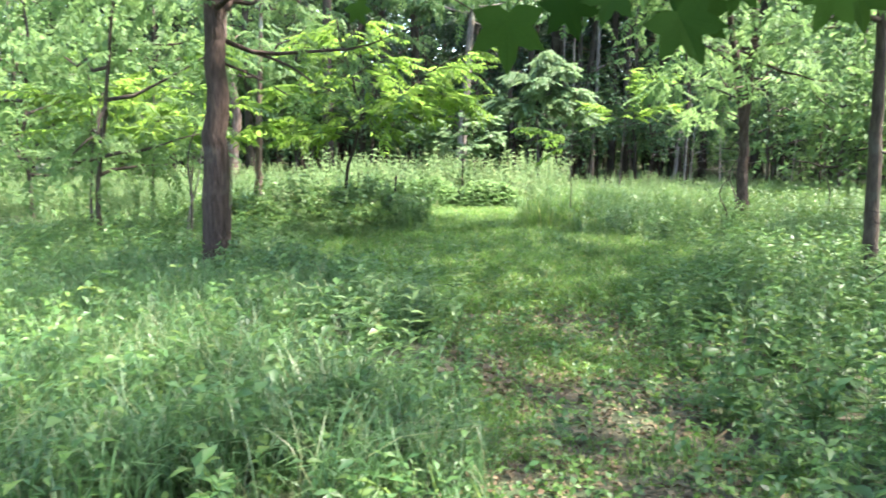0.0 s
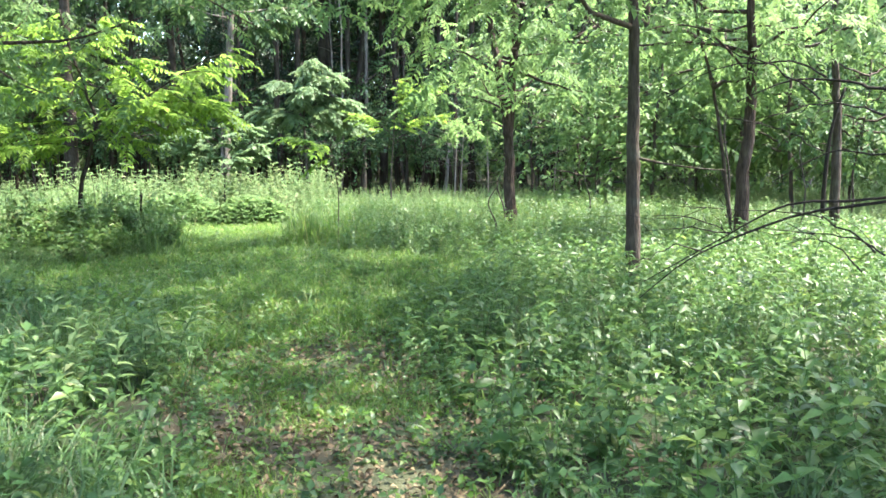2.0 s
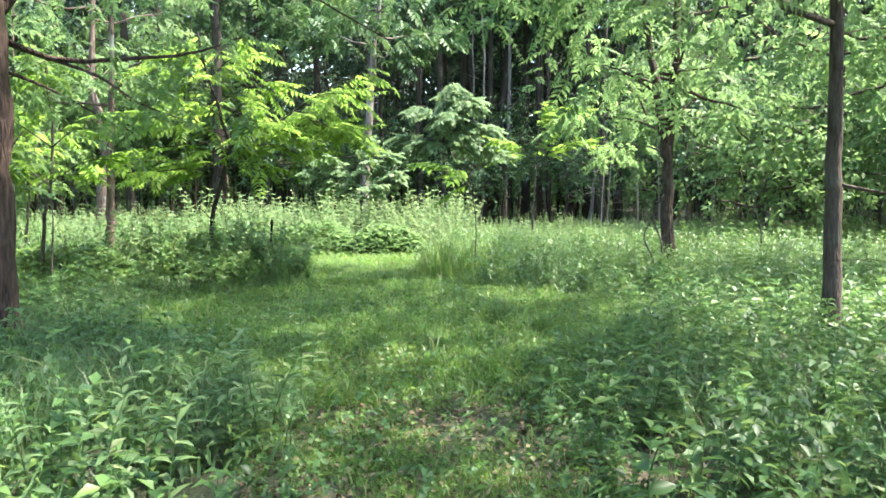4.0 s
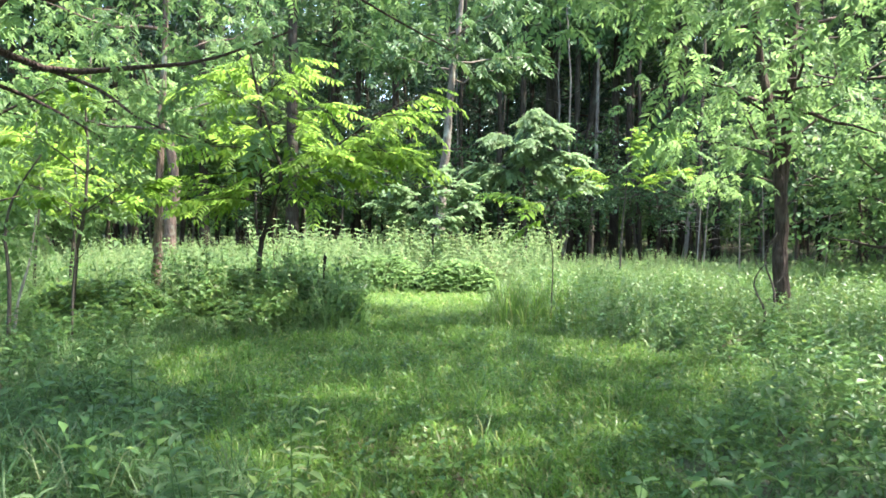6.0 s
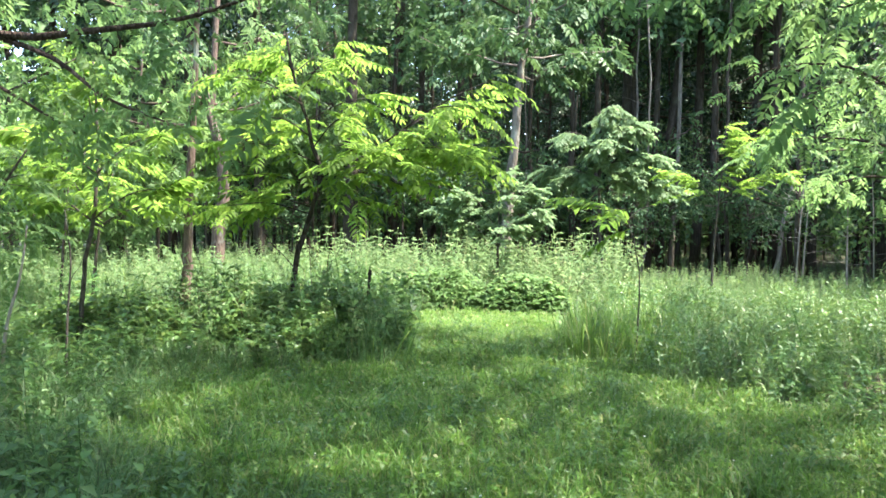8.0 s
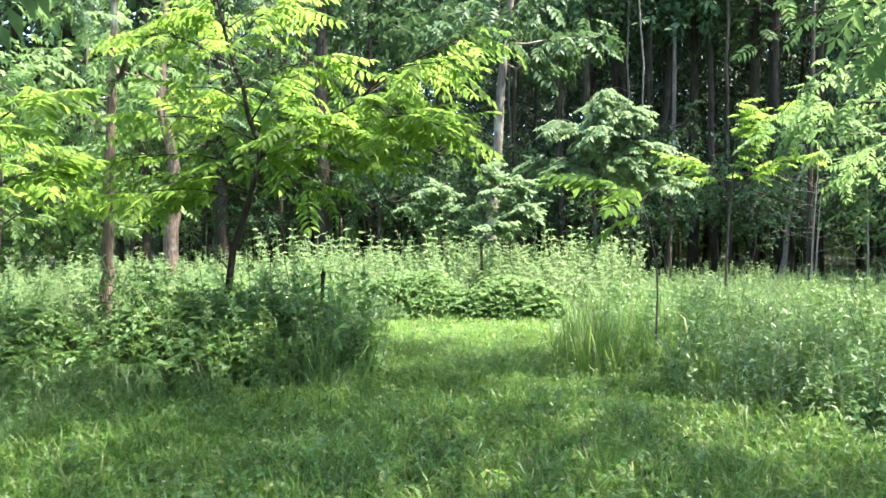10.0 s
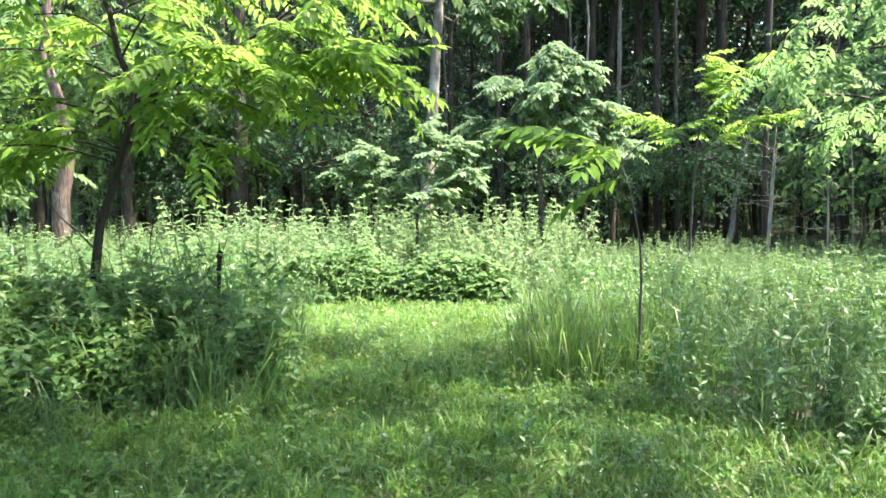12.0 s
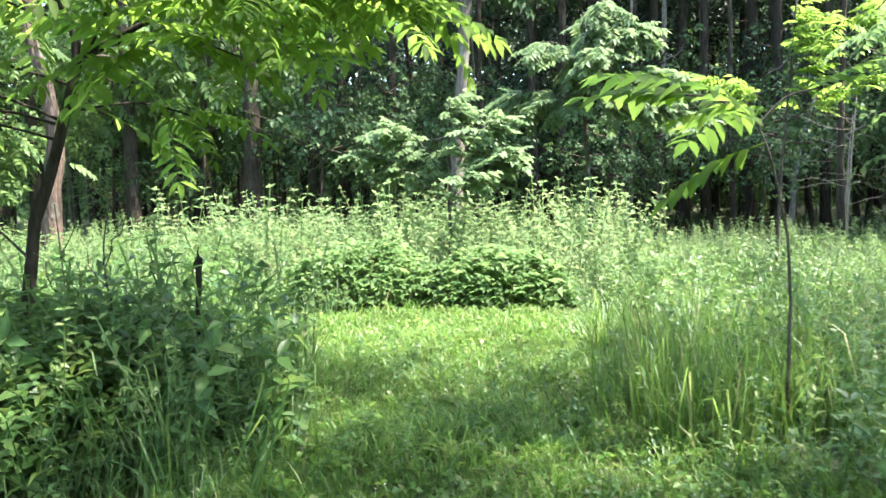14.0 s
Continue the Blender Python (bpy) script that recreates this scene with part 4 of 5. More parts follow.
# mown turf
p = strew(26000, -7.5, 3, 8.5, 19.2, R3, lambda x, y: mown(x, y, 0.45))
stuff("mown_grass", sow(SHORT, p, R3.uniform(0.06, 0.12, len(p)) * (1 + 0.5 * patchy(p[:, 0], p[:, 1], 1.5)), R3), GRASS, "short bright green mown grass", "grass")
p = strew(15000, -1.6, 1.5, 1.5, 9.2, R3, lambda x, y: mown(x, y, 0.2) & (patchy(x, y, 1.6, 2) + R3.uniform(-0.25, 0.25, len(x)) > 0.68))
stuff("trodden_grass", sow(SHORT, p, R3.uniform(0.06, 0.13, len(p)), R3), GRASS, "thin trodden grass on the bare path", "grass")
p = strew(11000, -4, 2.9, 8.2, 19.0, R3, lambda x, y: mown(x, y, 0.35))
stuff("grass_tufts", sow(LAWN, p, R3.uniform(0.1, 0.23, len(p)) * (0.65 + 0.6 * patchy(p[:, 0], p[:, 1], 2.2, 5)), R3, 0.2), GRASS, "taller grass tufts in the mown strip", "grass")
p = strew(17000, -4, 2.6, 1.5, 19.0, R3, lambda x, y: mown(x, y, 0.1) & (R3.random(len(x)) < np.where(y < 8.8, 0.35, 1.0)))
stuff("clover", sow(CLOVER, p, R3.uniform(0.05, 0.11, len(p)), R3, 0.3), GRASS, "low clover and small broad leaves in the turf", "clover")
p = strew(1900, -1.5, 1.6, 2.0, 9.8, R3, lambda x, y: mown(x, y, 0.2))
stuff("path_weeds", sow(CLOVER, p, R3.uniform(0.06, 0.13, len(p)), R3, 0.3), WEED, "small broad-leaved weeds on the path", "weeds")
p = strew(260, -3.4, 2.2, 9.6, 16.0, R3, lambda x, y: mown(x, y, -0.2))
_pt, _pf = leaf_shape(0.8, 0.2, -0.2, 0)
_pet = merge([scatter(_pt, _pf, np.zeros((5, 3)), turns(np.arange(5) * 1.257, np.full(5, 0.7)), np.ones(5)), tube([(0, 0, -6), (0, 0, 0)], [0.06, 0.05], 3)])
p[:, 2] = ground_z(p[:, 0], p[:, 1]) + 0.055
stuff("clover_flowers", scatter(*_pet, p, turns(R3.uniform(0, 6.28, len(p)), R3.normal(0, 0.3, len(p))), R3.uniform(0.007, 0.013, len(p))), PETAL, "small white clover flowers", "flowers")
p = strew(5200, -4.2, 3, 9.0, 17.5, R3, lambda x, y: mown(x, y, 0.3) & (patchy(x, y, 1.9, 7) + R3.uniform(-0.2, 0.2, len(x)) > 0.45))
stuff("strip_weeds", sow(WEEDS_MID + LAWN, p, R3.uniform(0.1, 0.24, len(p)), R3, 0.3), WEED, "low broad-leaved weeds breaking up the mown turf", "weeds")
# dead leaves on the path
p = strew(15000, -1.5, 1.6, 1.5, 9.6, R3, lambda x, y: mown(x, y, 0.25))
p[:, 2] += 0.02 + R3.uniform(0, 0.02, len(p))
stuff("leaf_litter", scatter(*leaf_shape(0.6, 0.16, 0.25, 1), p, turns(R3.uniform(0, 6.28, len(p)), R3.normal(0, 0.3, len(p)), R3.normal(0, 0.5, len(p))), R3.uniform(0.02, 0.055, len(p))), DEADLEAF, "dry brown leaf litter on the path", "leaf litter")

not_mown = lambda x, y: ~mown(x, y)


def rough_height(x, y):
    """Lower at the mown edge, taller further in."""
    d = np.minimum(np.abs(x - np.interp(y, EDGE_Y, EDGE_L)), np.abs(x - np.interp(y, EDGE_Y, EDGE_R)))
    return 0.6 + 0.4 * np.clip(d / 0.8, 0, 1)


# left bank: long pale grass and broad-leaved weeds
p = strew(4200, -5, 0.2, 1.2, 9.0, R3, lambda x, y: not_mown(x, y) & (patchy(x, y, 0.9) + R3.uniform(-0.2, 0.2, len(x)) > 0.42) & (x < 0.4))
stuff("long_grass", sow(TUFTS, p, R3.uniform(0.35, 0.75, len(p)) * rough_height(p[:, 0], p[:, 1]), R3, 0.15), TALLGRASS, "long arching blue-green grass on the bank", "grass")
p = strew(3900, -7.5, 0, 1.2, 14.5, R3, lambda x, y: not_mown(x, y) & (x < np.interp(y, EDGE_Y, EDGE_L)))
stuff("bank_weeds", sow(WEEDS_MID, p, R3.uniform(0.22, 0.52, len(p)) * rough_height(p[:, 0], p[:, 1]), R3, 0.15), WEED, "dense broad-leaved green weeds", "weeds")
p = strew(2600, -9, -2, 8.5, 15, R3, lambda x, y: not_mown(x, y) & (x < np.interp(y, EDGE_Y, EDGE_L)))
stuff("shaded_grass", sow(TUFTS, p, R3.uniform(0.3, 0.6, len(p)) * rough_height(p[:, 0], p[:, 1]), R3, 0.15), TALLGRASS, "long dark green grass in shade", "grass")
# right bank
p = strew(6500, 0.8, 9.5, 1.2, 14.2, R3, lambda x, y: not_mown(x, y) & (x > np.interp(y, EDGE_Y, EDGE_R)))
stuff("thicket_weeds", sow(WEEDS_MID, p, R3.uniform(0.22, 0.5, len(p)) * rough_height(p[:, 0], p[:, 1]), R3, 0.15), WEED, "thick knee-high broad-leaved weeds", "weeds")
p = strew(2200, 0.8, 9.5, 1.2, 14.2, R3, lambda x, y: not_mown(x, y) & (x > np.interp(y, EDGE_Y, EDGE_R)) & (patchy(x, y, 0.8, 4) > 0.5))
stuff("thicket_grass", sow(TUFTS, p, R3.uniform(0.3, 0.6, len(p)) * rough_height(p[:, 0], p[:, 1]), R3, 0.15), TALLGRASS, "long grass among the weeds", "grass")
p = strew(5200, -7, 8, 1.5, 14, R3, not_mown)
stuff("understory_grass", sow(SHORT, p, R3.uniform(0.12, 0.24, len(p)), R3, 0.25), WEED, "low green growth under the weeds", "undergrowth")
# tall stand right of the mouth
p = strew(2200, -0.6, 7, 13.6, 21, R3, lambda x, y: (patchy(x, y, 1.8, 3) > 0.52) & not_mown(x, y) & (x > np.interp(y, EDGE_Y, EDGE_R) - 0.05))
stuff("tall_grass", sow(REEDS, p, R3.uniform(0.45, 0.85, len(p)) * rough_height(p[:, 0], p[:, 1]), R3, 0.1), TALLGRASS, "tall upright meadow grass", "grass")
p = strew(2600, -0.6, 8, 13.6, 21, R3, lambda x, y: not_mown(x, y) & (x > np.interp(y, EDGE_Y, EDGE_R) - 0.05))
stuff("tall_herbs", sow(WEEDS_TALL, p, R3.uniform(0.3, 0.68, len(p)) * rough_height(p[:, 0], p[:, 1]), R3, 0.22), BRAMBLE, "tall leafy meadow herbs", "weeds")
p = strew(200, -0.5, 0.9, 14.8, 17.2, R3, lambda x, y: not_mown(x, y) & (x > np.interp(y, EDGE_Y, EDGE_R)))
stuff("upright_grass", sow(REEDS, p, R3.uniform(0.6, 0.95, len(p)), R3, 0.08), GRASS, "upright green grass clump at the mouth", "grass")
p = strew(2600, -4.5, 3.2, 8.5, 18, R3, lambda x, y: mown(x, y, 0.45) & ~mown(x, y, -0.05))
stuff("edge_grass", sow(TUFTS, p, R3.uniform(0.15, 0.36, len(p)), R3, 0.2), GRASS, "longer grass along the mown edge", "grass")
p = strew(900, -6.2, -1.9, 14.0, 18.0, R3, lambda x, y: not_mown(x, y) & (x < np.interp(y, EDGE_Y, EDGE_L)))
stuff("mixed_herbs", sow(WEEDS_TALL + REEDS, p, R3.uniform(0.45, 1.0, len(p)), R3, 0.25), WEED, "mixed herbs growing through the brambles", "weeds")
p = strew(420, -4.9, -2.2, 14.1, 16.2, R3, lambda x, y: not_mown(x, y) & (x < np.interp(y, EDGE_Y, EDGE_L)))
stuff("mouth_herbs", sow(WEEDS_FAR + WEEDS_FAR + REEDS, p, R3.uniform(0.45, 1.0, len(p)) * (0.7 + 0.5 * patchy(p[:, 0], p[:, 1], 2.4, 3)), R3, 0.3), MEADOW, "leafy herbs standing above the brambles", "weeds")
# sunny meadow behind
p = strew(14000, -20, 20, 14.6, 27, R3, lambda x, y: not_mown(x, y) & ((x < -2.2) | (y > 19.2) | (x > 6.5)))
stuff("meadow", sow(WEEDS_FAR, p, R3.uniform(0.45, 0.9, len(p)) * (0.65 + 0.6 * patchy(p[:, 0], p[:, 1], 1.3, 1.0)) * np.where(p[:, 0] > 0.3, 0.68, np.where((np.abs(p[:, 0] + 2) < 4) & (p[:, 1] > 20.3), 1.3, 1.0)) * np.where((p[:, 0] > -7.5) & (p[:, 0] < -0.4), np.clip(0.45 + (p[:, 1] - 19.3) * 0.45, 0.45, 1), 1), R3, 0.28), MEADOW, "sunlit meadow of tall leafy herbs", "meadow")
p = strew(4200, -20, 20, 15.5, 27, R3, lambda x, y: not_mown(x, y) & ((x < -2.6) | (y > 19.6) | (x > 6)))
stuff("meadow_grass", sow(REEDS, p, R3.uniform(0.5, 0.9, len(p)) * np.where(p[:, 0] > 0.3, 0.75, 1.0), R3, 0.12), TALLGRASS, "pale tall grass in the meadow", "grass")
p = strew(2600, -12, 9, 15.5, 25, R3, lambda x, y: not_mown(x, y) & (patchy(x, y, 1.1, 6) > 0.45) & ((x < -4.5) | (y > 19.6) | (x > 1.5)))
stuff("pale_herbs", sow(WEEDS_FAR + REEDS, p, R3.uniform(0.5, 0.85, len(p)) * np.where(p[:, 0] > 0.3, 0.75, 1.05), R3, 0.2), PALE, "pale seeding herbs among the meadow", "weeds")
p = strew(90, -6.5, 0.6, 19.8, 24.5, R3)
stuff("tall_stalks", sow(WEEDS_FAR, p, R3.uniform(1.0, 1.45, len(p)), R3, 0.1), MEADOW, "tall leafy herb stalks in the meadow", "weeds")
p = strew(3000, -24, 26, 27, 48, R3)
stuff("forest_undergrowth", sow(WEEDS_FAR, p, R3.uniform(0.3, 0.7, len(p)), R3, 0.15), CANOPY, "low green undergrowth on the woodland floor", "undergrowth")


# bramble mounds
def mound(label, cx, cy, rx, ry, h, n, seed, mat, leaf=0.075):
    """A rounded tangle: leaves in threes at every angle through an uneven dome, with canes between."""
    rng = np.random.default_rng(seed)
    a, r = rng.uniform(0, 6.28, n), np.sqrt(rng.uniform(0, 1, n))
    lump = 0.78 + 0.3 * np.sin(3 * a + seed) * r + 0.2 * np.sin(5 * r * rx + 4 * a)
    x, y = np.cos(a) * r * rx * (0.85 + 0.2 * lump), np.sin(a) * r * ry * (0.85 + 0.2 * lump)
    top = h * (1 - 0.75 * r**2.4) * (0.72 + 0.35 * lump)
    z = np.maximum(top * (1 - rng.uniform(0, 1, n) ** 1.8 * 0.95), 0.03)
    root = thing("bramble", cx, cy, 0, label, "bush")
    T, F = leaf_shape(0.62, 0.08, 0.2, 1)
    T3, F3 = merge([scatter(T, F, np.array([(0, 0.1, 0)]), turns(np.array([q]), np.zeros(1)), np.array([s])) for q, s in ((0, 1.0), (1.25, 0.8), (-1.25, 0.8))])
    out = np.arctan2(-x / rx, y / ry)
    V, F = scatter(T3, F3, np.stack([x, y, z], -1), turns(out + rng.normal(0, 1.0, n), rng.normal(-0.1, 0.4, n), rng.normal(0, 0.35, n)), leaf * rng.uniform(0.6, 1.3, n))
    tagged(part("leaves", mesh_np("leaves", V, F, mat), root), kind="stuff")
    for _ in range(12):
        b, q = rng.uniform(0, 6.28), rng.uniform(0.1, 0.9)
        s = np.array([np.cos(b) * q * rx, np.sin(b) * q * ry, 0])
        e = s + np.array([np.cos(b) * 0.45, np.sin(b) * 0.45, h * rng.uniform(0.7, 1.2)])
        V, F = tube(bent(rng, s, e, 6, 0.15, 0.05), np.linspace(0.006, 0.002, 6), 4)
        part("cane", mesh_np("cane", V, F, CANE), root)
    return root


mound("dark green bramble mound round the sapling's foot", -3.6, 14.85, 1.5, 1.05, 0.74, 6000, 101, BRAMBLE, 0.075)
mound("low dark bramble beside the clearing", -5.4, 14.2, 1.3, 0.8, 0.65, 3000, 102, BRAMBLE)
mound("sunlit leafy bush behind the mown strip", -2.95, 19.75, 1.05, 0.6, 0.68, 2600, 103, LIGHTCANOPY, 0.085)
mound("rounded sunlit bush behind the mown strip", -1.4, 19.62, 0.85, 0.55, 0.63, 2200, 104, LIGHTCANOPY, 0.085)


# ---- single things ----
def stick(name, label, category, P, r0, r1, mat, twigs=()):
    rng = np.random.default_rng(int(abs(P[0][0]) * 100))
    root = thing(name, *P[0], label, category)
    o = np.array(P[0])
    Q = dense(P, 12)
    V, F = tube(Q - o, np.linspace(r0, r1, 12), 7, 0.06, rng)
    part("stem", mesh_np("stem", V, F, mat, True), root)
    for a, b in twigs:
        V, F = tube(bent(rng, a, b, 6, 0.0, 0.04) - o, np.linspace(max(r1 * 0.9, 0.004), 0.002, 6), 5)
        part("twig", mesh_np("twig", V, F, mat, True), root)
    return root


# dead boughs that reach in from the tree beside the path
def dead_bough(label, main, r0, twigs):
    rng = np.random.default_rng(len(twigs) * 7 + 3)
    root = thing("dead_bough", *main[0], label, "branch")
    o = np.array(main[0])
    V, F = tube(dense(main, 16) - o, np.linspace(r0, 0.003, 16), 7, 0.06, rng)
    part("bough", mesh_np("bough", V, F, BARK_DARK, True), root)
    for P, r in twigs:
        Q = dense(P, 12)
        Q[1:-1] += rng.normal(0, 0.006, (10, 3))
        V, F = tube(Q - o, np.linspace(r, 0.002, 12), 5, 0.05, rng)
        part("twig", mesh_np("twig", V, F, BARK_DARK, True), root)
        for _ in range(4):
            k = rng.integers(2, 11)
            e = Q[k] + (Q[k] - Q[k - 1]) * rng.uniform(1.0, 2.0) + rng.normal(0, 0.1, 3)
            V, F = tube(bent(rng, Q[k], e, 5, 0.0, 0.05) - o, np.linspace(0.0025, 0.0012, 5), 4)
            part("twiglet", mesh_np("twiglet", V, F, BARK_DARK, True), root)


dead_bough("long bare dead bough arching down over the weeds", [(5.82, 6.75, 1.5), (4.2, 5.9, 1.35), (3.26, 5.70, 1.24), (2.94, 5.92, 1.17), (2.66, 6.15, 1.02), (2.45, 6.38, 0.85), (2.25, 6.60, 0.59)], 0.013,
           [([(2.59, 6.10, 1.05), (2.50, 6.27, 1.06), (2.38, 6.43, 1.05), (2.26, 6.60, 1.01)], 0.005), ([(2.59, 6.10, 1.04), (2.51, 6.20, 1.09), (2.37, 6.30, 1.13), (2.24, 6.40, 1.13)], 0.005), ([(2.48, 6.20, 0.93), (2.37, 6.30, 0.96), (2.26, 6.40, 0.90), (2.17, 6.50, 0.82)], 0.005), ([(2.60, 6.10, 1.05), (2.57, 6.10, 1.16), (2.52, 6.10, 1.26)], 0.004)])
dead_bough("bare dead branch with tangled twigs over the weeds", [(5.82, 6.78, 1.6), (4.2, 5.95, 1.42), (3.25, 5.70, 1.26), (2.90, 5.92, 1.23), (2.79, 6.15, 1.13), (2.67, 6.38, 0.98), (2.28, 6.60, 0.70)], 0.011,
           [([(3.14, 5.60, 0.98), (3.09, 5.83, 1.10), (3.02, 6.05, 1.15), (2.90, 6.28, 1.16), (2.45, 6.50, 1.18)], 0.006), ([(3.12, 5.50, 0.98), (3.13, 5.73, 1.03), (3.10, 5.97, 1.04), (2.81, 6.20, 1.07)], 0.006), ([(3.07, 5.60, 0.88), (2.99, 5.70, 1.00), (2.95, 5.80, 1.04), (2.81, 5.90, 1.12)], 0.005)])
dead_bough("bare arching dead branch above the thicket", [(5.84, 6.8, 2.0), (4.2, 6.1, 1.95), (3.29, 5.80, 1.84), (3.22, 5.92, 1.88), (3.09, 6.05, 1.91), (2.94, 6.17, 1.91), (2.71, 6.30, 1.80)], 0.014,
           [([(2.98, 5.90, 1.79), (2.83, 6.07, 1.97), (2.67, 6.23, 2.07), (2.53, 6.40, 2.20)], 0.006), ([(3.01, 5.90, 1.91), (2.96, 6.05, 1.99), (2.86, 6.20, 2.02), (2.58, 6.35, 1.99), (2.33, 6.50, 1.83)], 0.007), ([(3.30, 5.80, 1.70), (3.23, 5.93, 1.75), (3.09, 6.07, 1.78), (2.79, 6.20, 1.70)], 0.008)])
dead_bough("thin bare dead branch with drooping twigs", [(5.84, 6.8, 1.75), (4.2, 6.1, 1.55), (3.32, 5.80, 1.49), (3.25, 5.93, 1.50), (3.15, 6.07, 1.50), (2.89, 6.20, 1.33)], 0.009, [([(3.08, 6.00, 1.51), (2.97, 6.13, 1.60), (2.85, 6.27, 1.68), (2.64, 6.40, 1.72)], 0.005)])
stick("dead_sapling", "crooked dark bare stem in the brush", "dead sapling", [(8.3, 14.0, 0.0), (8.3, 14.0, 0.76), (8.36, 14.0, 1.65), (8.48, 14.0, 2.17), (8.6, 14.0, 2.5)], 0.042, 0.016, BARK_DARK)
stick("dead_sapling", "thin leaning dead stem in the weeds", "dead sapling", [(-5.42, 12.5, 0.0), (-5.36, 12.5, 0.5), (-5.2, 12.5, 1.0), (-5.12, 12.5, 1.49)], 0.02, 0.008, DEADWOOD)
stick("dead_sapling", "thin dark crooked dead stem", "dead sapling", [(-4.72, 12.5, 0.0), (-4.7, 12.5, 0.6), (-4.66, 12.5, 1.14), (-4.72, 12.5, 1.6)], 0.014, 0.005, TWIG, [((-4.7, 12.5, 0.9), (-4.5, 12.5, 1.2))])
stick("dead_sapling", "dark crooked dead stem beside the big tree", "dead sapling", [(-5.12, 12.0, 0.0), (-5.08, 12.0, 0.77), (-5.12, 12.0, 1.3), (-5.0, 12.0, 1.7), (-4.7, 12.0, 2.1)], 0.024, 0.008, TWIG)
stick("stub", "short dark broken stub among the leaves", "stump", [(-2.72, 15.28, 0.0), (-2.72, 15.28, 0.5), (-2.69, 15.27, 0.92)], 0.006, 0.02, BARK_DARK, [((-2.72, 15.28, 0.78), (-2.66, 15.27, 0.9)), ((-2.7, 15.27, 0.86), (-2.68, 15.25, 0.99))])
stick("bare_tree", "pale bare forked dead tree leaning at the wood's edge", "dead tree",
      [(4.3, 30.4, 0.0), (4.42, 30.4, 0.6), (4.46, 30.4, 1.24), (4.62, 30.4, 2.2), (4.9, 30.4, 3.1)], 0.085, 0.03, DEADWOOD,
      [((4.44, 30.4, 1.2), (3.6, 30.3, 2.9)), ((4.02, 30.35, 2.05), (3.5, 30.3, 2.3)), ((4.52, 30.4, 1.6), (5.5, 30.3, 2.2)), ((5.4, 30.3, 2.15), (6.6, 30.2, 2.5)), ((5.5, 30.3, 2.2), (5.9, 30.2, 1.5))])
stick("dead_sapling", "slim dark trunk at the wood's edge", "dead sapling", [(4.08, 26.0, 0.0), (4.06, 26.0, 1.5), (4.08, 26.0, 3.5), (4.15, 26.0, 6.0)], 0.075, 0.035, BARK_FOREST)
stick("dead_sapling", "pale slim stem at the wood's edge", "dead sapling", [(1.5, 31.0, 0.0), (1.55, 31.0, 1.5), (1.65, 31.0, 3.5), (1.7, 31.0, 7.0)], 0.09, 0.05, BARK_GREY)
stick("dead_weed", "dry dark weed stalk standing above the brambles", "dead weed", [(-3.15, 15.1, 0.0), (-3.12, 15.1, 0.5), (-3.18, 15.12, 0.95), (-3.1, 15.1, 1.3)], 0.008, 0.003, TWIG,
      [((-3.13, 15.1, 0.7), (-3.3, 15.1, 1.05)), ((-3.17, 15.12, 0.9), (-3.0, 15.1, 1.2)), ((-3.12, 15.1, 0.55), (-2.98, 15.05, 0.85))])
stick("dead_weed", "dry dark weed stalk standing above the brambles", "dead weed", [(-3.32, 14.95, 0.0), (-3.3, 14.95, 0.6), (-3.34, 14.95, 1.25)], 0.007, 0.003, TWIG,
      [((-3.31, 14.95, 0.7), (-3.45, 14.9, 1.0)), ((-3.33, 14.95, 0.95), (-3.2, 14.95, 1.2))])
for x, y, h in ((6.9, 14.6, 2.4), (7.9, 14.0, 2.0), (7.4, 15.6, 2.6), (4.9, 15.9, 1.5), (3.1, 14.9, 1.3), (2.75, 13.9, 1.0)):
    stick("dead_sapling", "crooked bare stem in the brush", "dead sapling", [(x, y, 0), (x + 0.08, y, h * 0.4), (x - 0.05, y, h * 0.75), (x + 0.1, y, h)], 0.02, 0.005, TWIG,
          [((x + 0.05, y, h * 0.5), (x + 0.5, y + 0.1, h * 0.8)), ((x, y, h * 0.6), (x - 0.4, y, h * 0.9))])


# grey leafless brush before the wood
_rb = np.random.default_rng(77)
for x, y, h in ((3.9, 25.2, 2.6), (4.8, 24.6, 2.2), (5.6, 25.6, 2.8), (6.6, 24.2, 2.0), (4.3, 26.6, 2.4)):
    lean = _rb.normal(0, 0.35)
    stick("dead_bush", "grey leafless brush with tangled bare twigs", "dead bush", [(x, y, 0), (x + lean * 0.3, y, h * 0.4), (x + lean * 0.6, y, h * 0.7), (x + lean, y, h)], 0.024, 0.005, DEADWOOD,
          [((x + lean * s, y, h * s), (x + lean * s + _rb.normal(0, 0.75), y + _rb.normal(0, 0.4), h * s + _rb.uniform(-0.1, 0.7))) for s in _rb.uniform(0.25, 0.95, 11)])


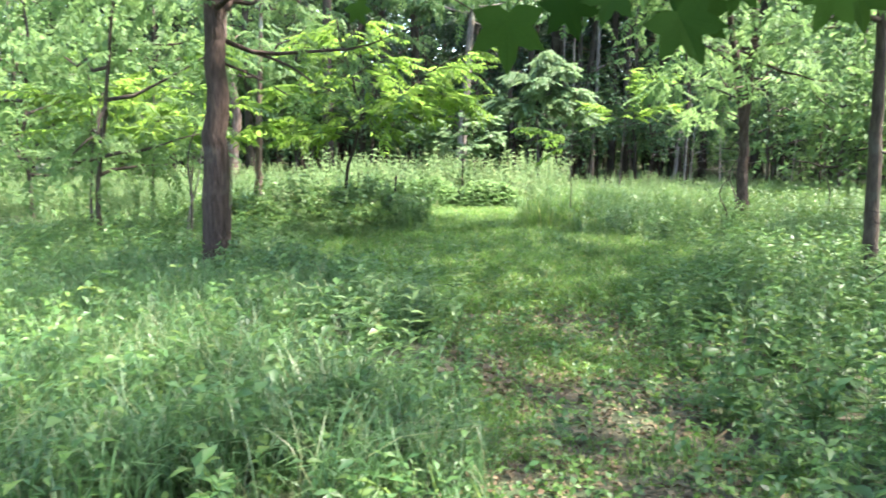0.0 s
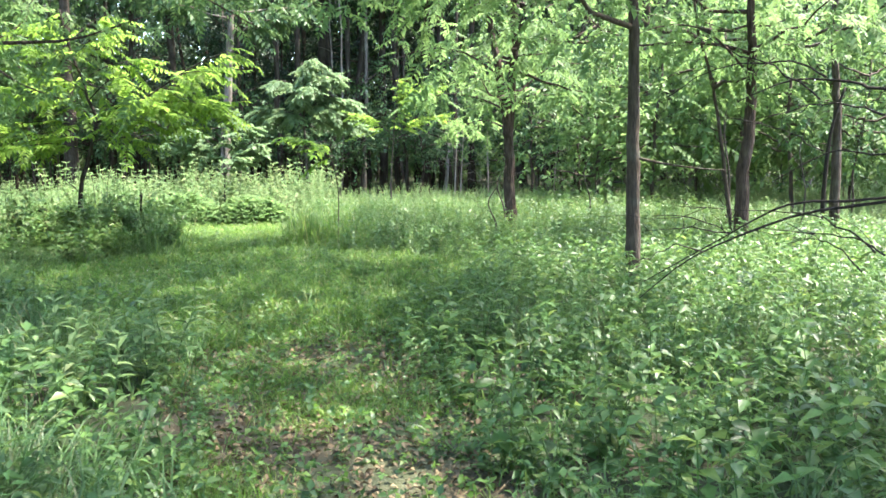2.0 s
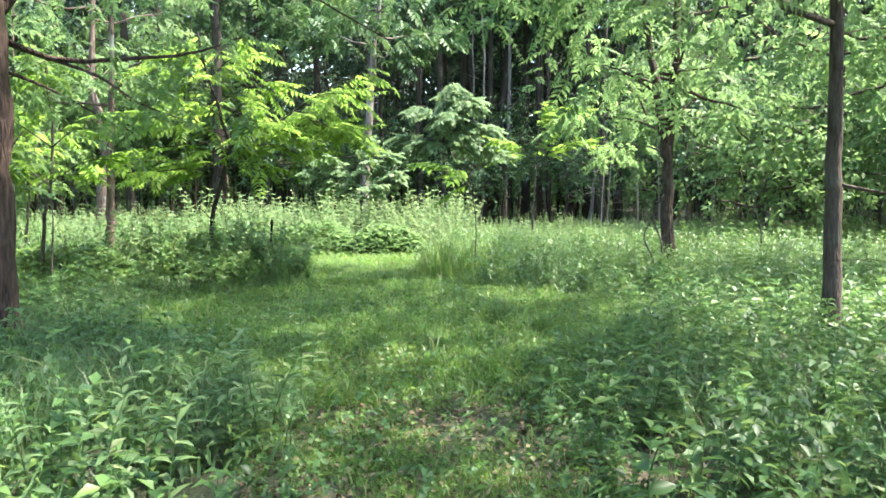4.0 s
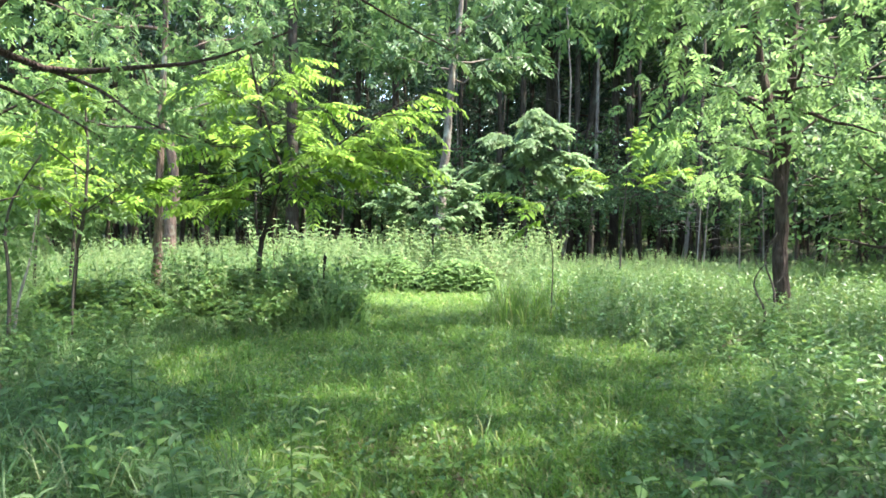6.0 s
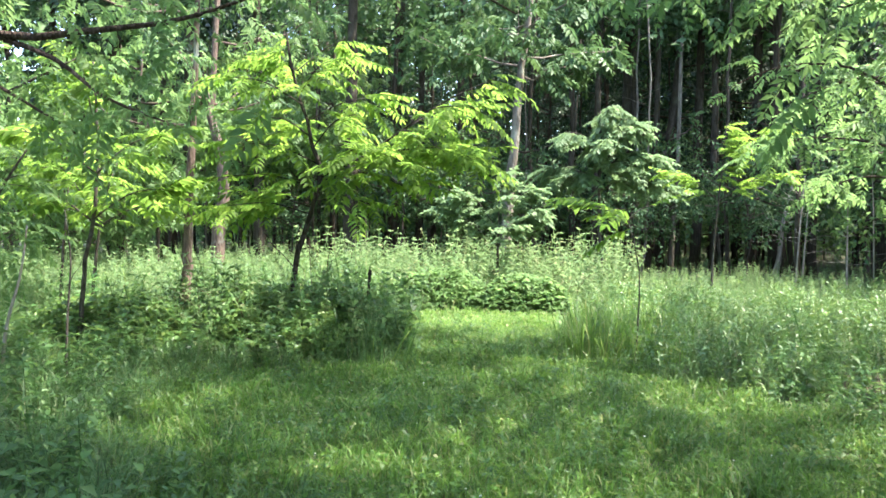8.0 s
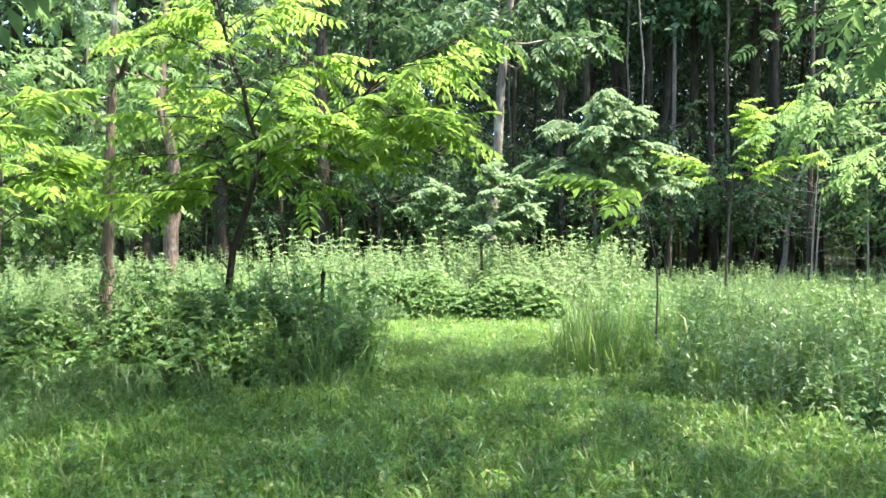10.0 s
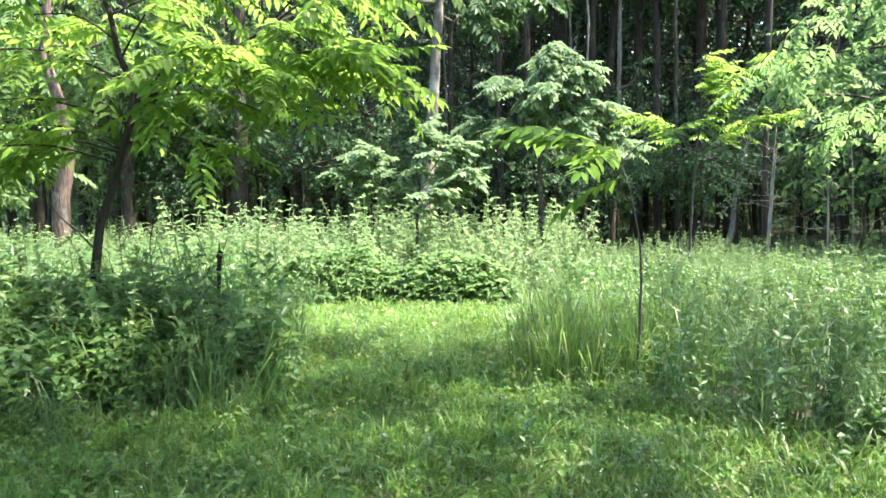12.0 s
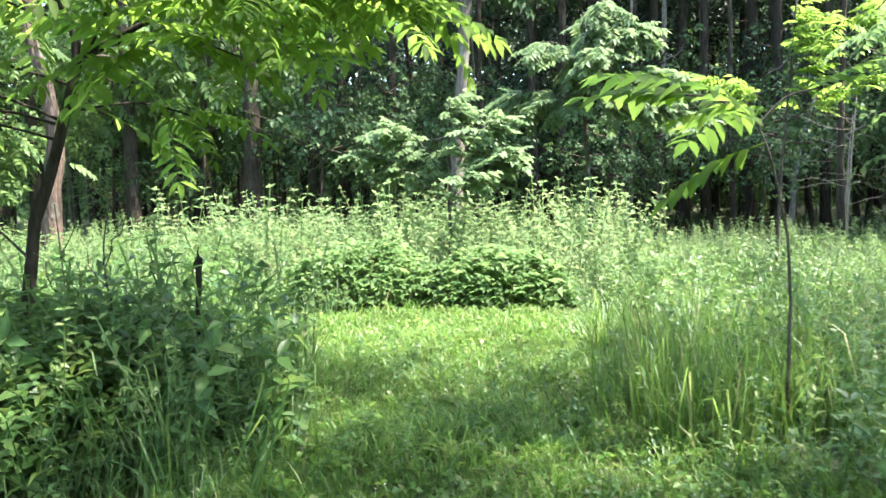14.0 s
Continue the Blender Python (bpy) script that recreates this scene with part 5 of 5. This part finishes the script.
# leaves that hang close over the start of the walk
def maple_leaf():
    tips = [(0, 1.0), (7, 0.8), (13, 0.72), (16, 0.62), (22, 0.5), (30, 0.56), (36, 0.7), (44, 0.74), (50, 0.88), (56, 0.7), (62, 0.62), (74, 0.46), (84, 0.52), (96, 0.6), (106, 0.66), (116, 0.5), (128, 0.42), (150, 0.3), (180, 0.14)]
    ring = [(math.sin(radians(a)) * r * 0.62, math.cos(radians(a)) * r * 0.62) for a, r in tips]
    ring = ring + [(-x, y) for x, y in ring[1:-1][::-1]]
    bm = bmesh.new()
    vs = [bm.verts.new((x, y, 0.10 * abs(x) - 0.15 * y * y)) for x, y in ring]
    c = bm.verts.new((0, 0, 0))
    for i in range(len(vs)):
        bm.faces.new((c, vs[i], vs[(i + 1) % len(vs)]))
    st = [bm.verts.new(q) for q in ((-0.012, -0.1, 0), (0.012, -0.1, 0), (0.008, -0.6, 0.1), (-0.008, -0.6, 0.1))]
    bm.faces.new(st)
    me = bpy.data.meshes.new("leaf")
    bm.to_mesh(me)
    bm.free()
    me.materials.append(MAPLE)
    return me


_maple = maple_leaf()
_twig = thing("maple_twig", 0.35, 1.85, 2.42, "hanging maple twig with large lobed green leaves", "branch")
_V, _F = tube(dense([(1.6, -2.5, 4.2), (1.2, -0.5, 3.4), (0.8, 1.0, 2.75), (0.5, 1.9, 2.35), (0.1, 1.95, 2.25), (-0.2, 2.0, 2.2)], 14) - np.array([0.35, 1.85, 2.42]), np.linspace(0.02, 0.003, 14), 6)
part("twig", mesh_np("twig", _V, _F, TWIG, True), _twig)
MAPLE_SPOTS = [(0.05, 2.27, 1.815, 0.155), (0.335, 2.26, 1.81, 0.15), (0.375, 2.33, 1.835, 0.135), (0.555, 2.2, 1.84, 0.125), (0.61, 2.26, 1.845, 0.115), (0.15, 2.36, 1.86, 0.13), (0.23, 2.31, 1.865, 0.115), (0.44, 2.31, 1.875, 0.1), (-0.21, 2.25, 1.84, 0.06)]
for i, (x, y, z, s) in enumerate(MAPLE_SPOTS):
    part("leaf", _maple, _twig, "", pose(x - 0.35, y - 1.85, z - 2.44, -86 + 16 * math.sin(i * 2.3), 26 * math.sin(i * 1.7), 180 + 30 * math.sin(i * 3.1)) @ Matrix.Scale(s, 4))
    _V, _F = tube([(x - 0.35, y - 1.85, z - 2.42 + s * 0.5), (x * 0.9 + 0.03 - 0.35, 0.3, z - 2.42 + s * 0.5 + 0.12), (x * 0.8 + 0.05 - 0.35, 0.1, 2.3 - 2.42)], [0.0015, 0.0015, 0.002], 4)
    part("stalk", mesh_np("stalk", _V, _F, CANE), _twig)


# weeds that stand out along the path
def weed_thing(name, label, x, y, h, seed, nodes=6, leaf=0.2, width=0.42, mat=WEED):
    rng = np.random.default_rng(seed)
    root = thing(name, x, y, float(ground_z(x, y)), label, "weed", "tall weeds beside the path")
    st = np.linspace(0, 1, 6)
    lean = rng.normal(0, 0.08, 2)
    V, F = tube(np.stack([lean[0] * st**2, lean[1] * st**2, h * st], -1), 0.005 * (1.2 - st * 0.8), 6)
    part("stem", mesh_np("stem", V, F, mat, True), root)
    T, TF = leaf_shape(width, 0.1, 0.25, 2)
    me = mesh_np("leaf", T, TF, mat, True)
    a = rng.uniform(0, 6.28)
    for i in range(nodes):
        s = 0.2 + 0.8 * i / (nodes - 1)
        for j in range(2):
            m = Matrix.Translation((lean[0] * s * s, lean[1] * s * s, h * s)) @ pose(0, 0, 0, rng.normal(5 + 25 * s, 12), rng.normal(0, 12), math.degrees(a + i * 1.6 + j * 3.14) + rng.normal(0, 12)) @ Matrix.Scale(leaf * (1.1 - 0.55 * s) * rng.uniform(0.85, 1.15), 4)
            part("leaf", me, root, "", m)


for i in range(22):
    weed_thing("weed", "pale green leafy weed at the path's edge", -0.7 - 0.9 * R3.random(), 5.9 + 2.4 * R3.random(), R3.uniform(0.45, 0.68), 200 + i, 8, 0.15, 0.34, (PALE, MEADOW, WEED)[i % 3])
for i in range(18):
    y = R3.uniform(3.2, 9.0)
    weed_thing("weed", "broad-leaved weed leaning over the path", float(np.interp(y, EDGE_Y, EDGE_R)) + R3.uniform(0.1, 0.7), y, R3.uniform(0.3, 0.5), 240 + i, 5, 0.17, 0.55)
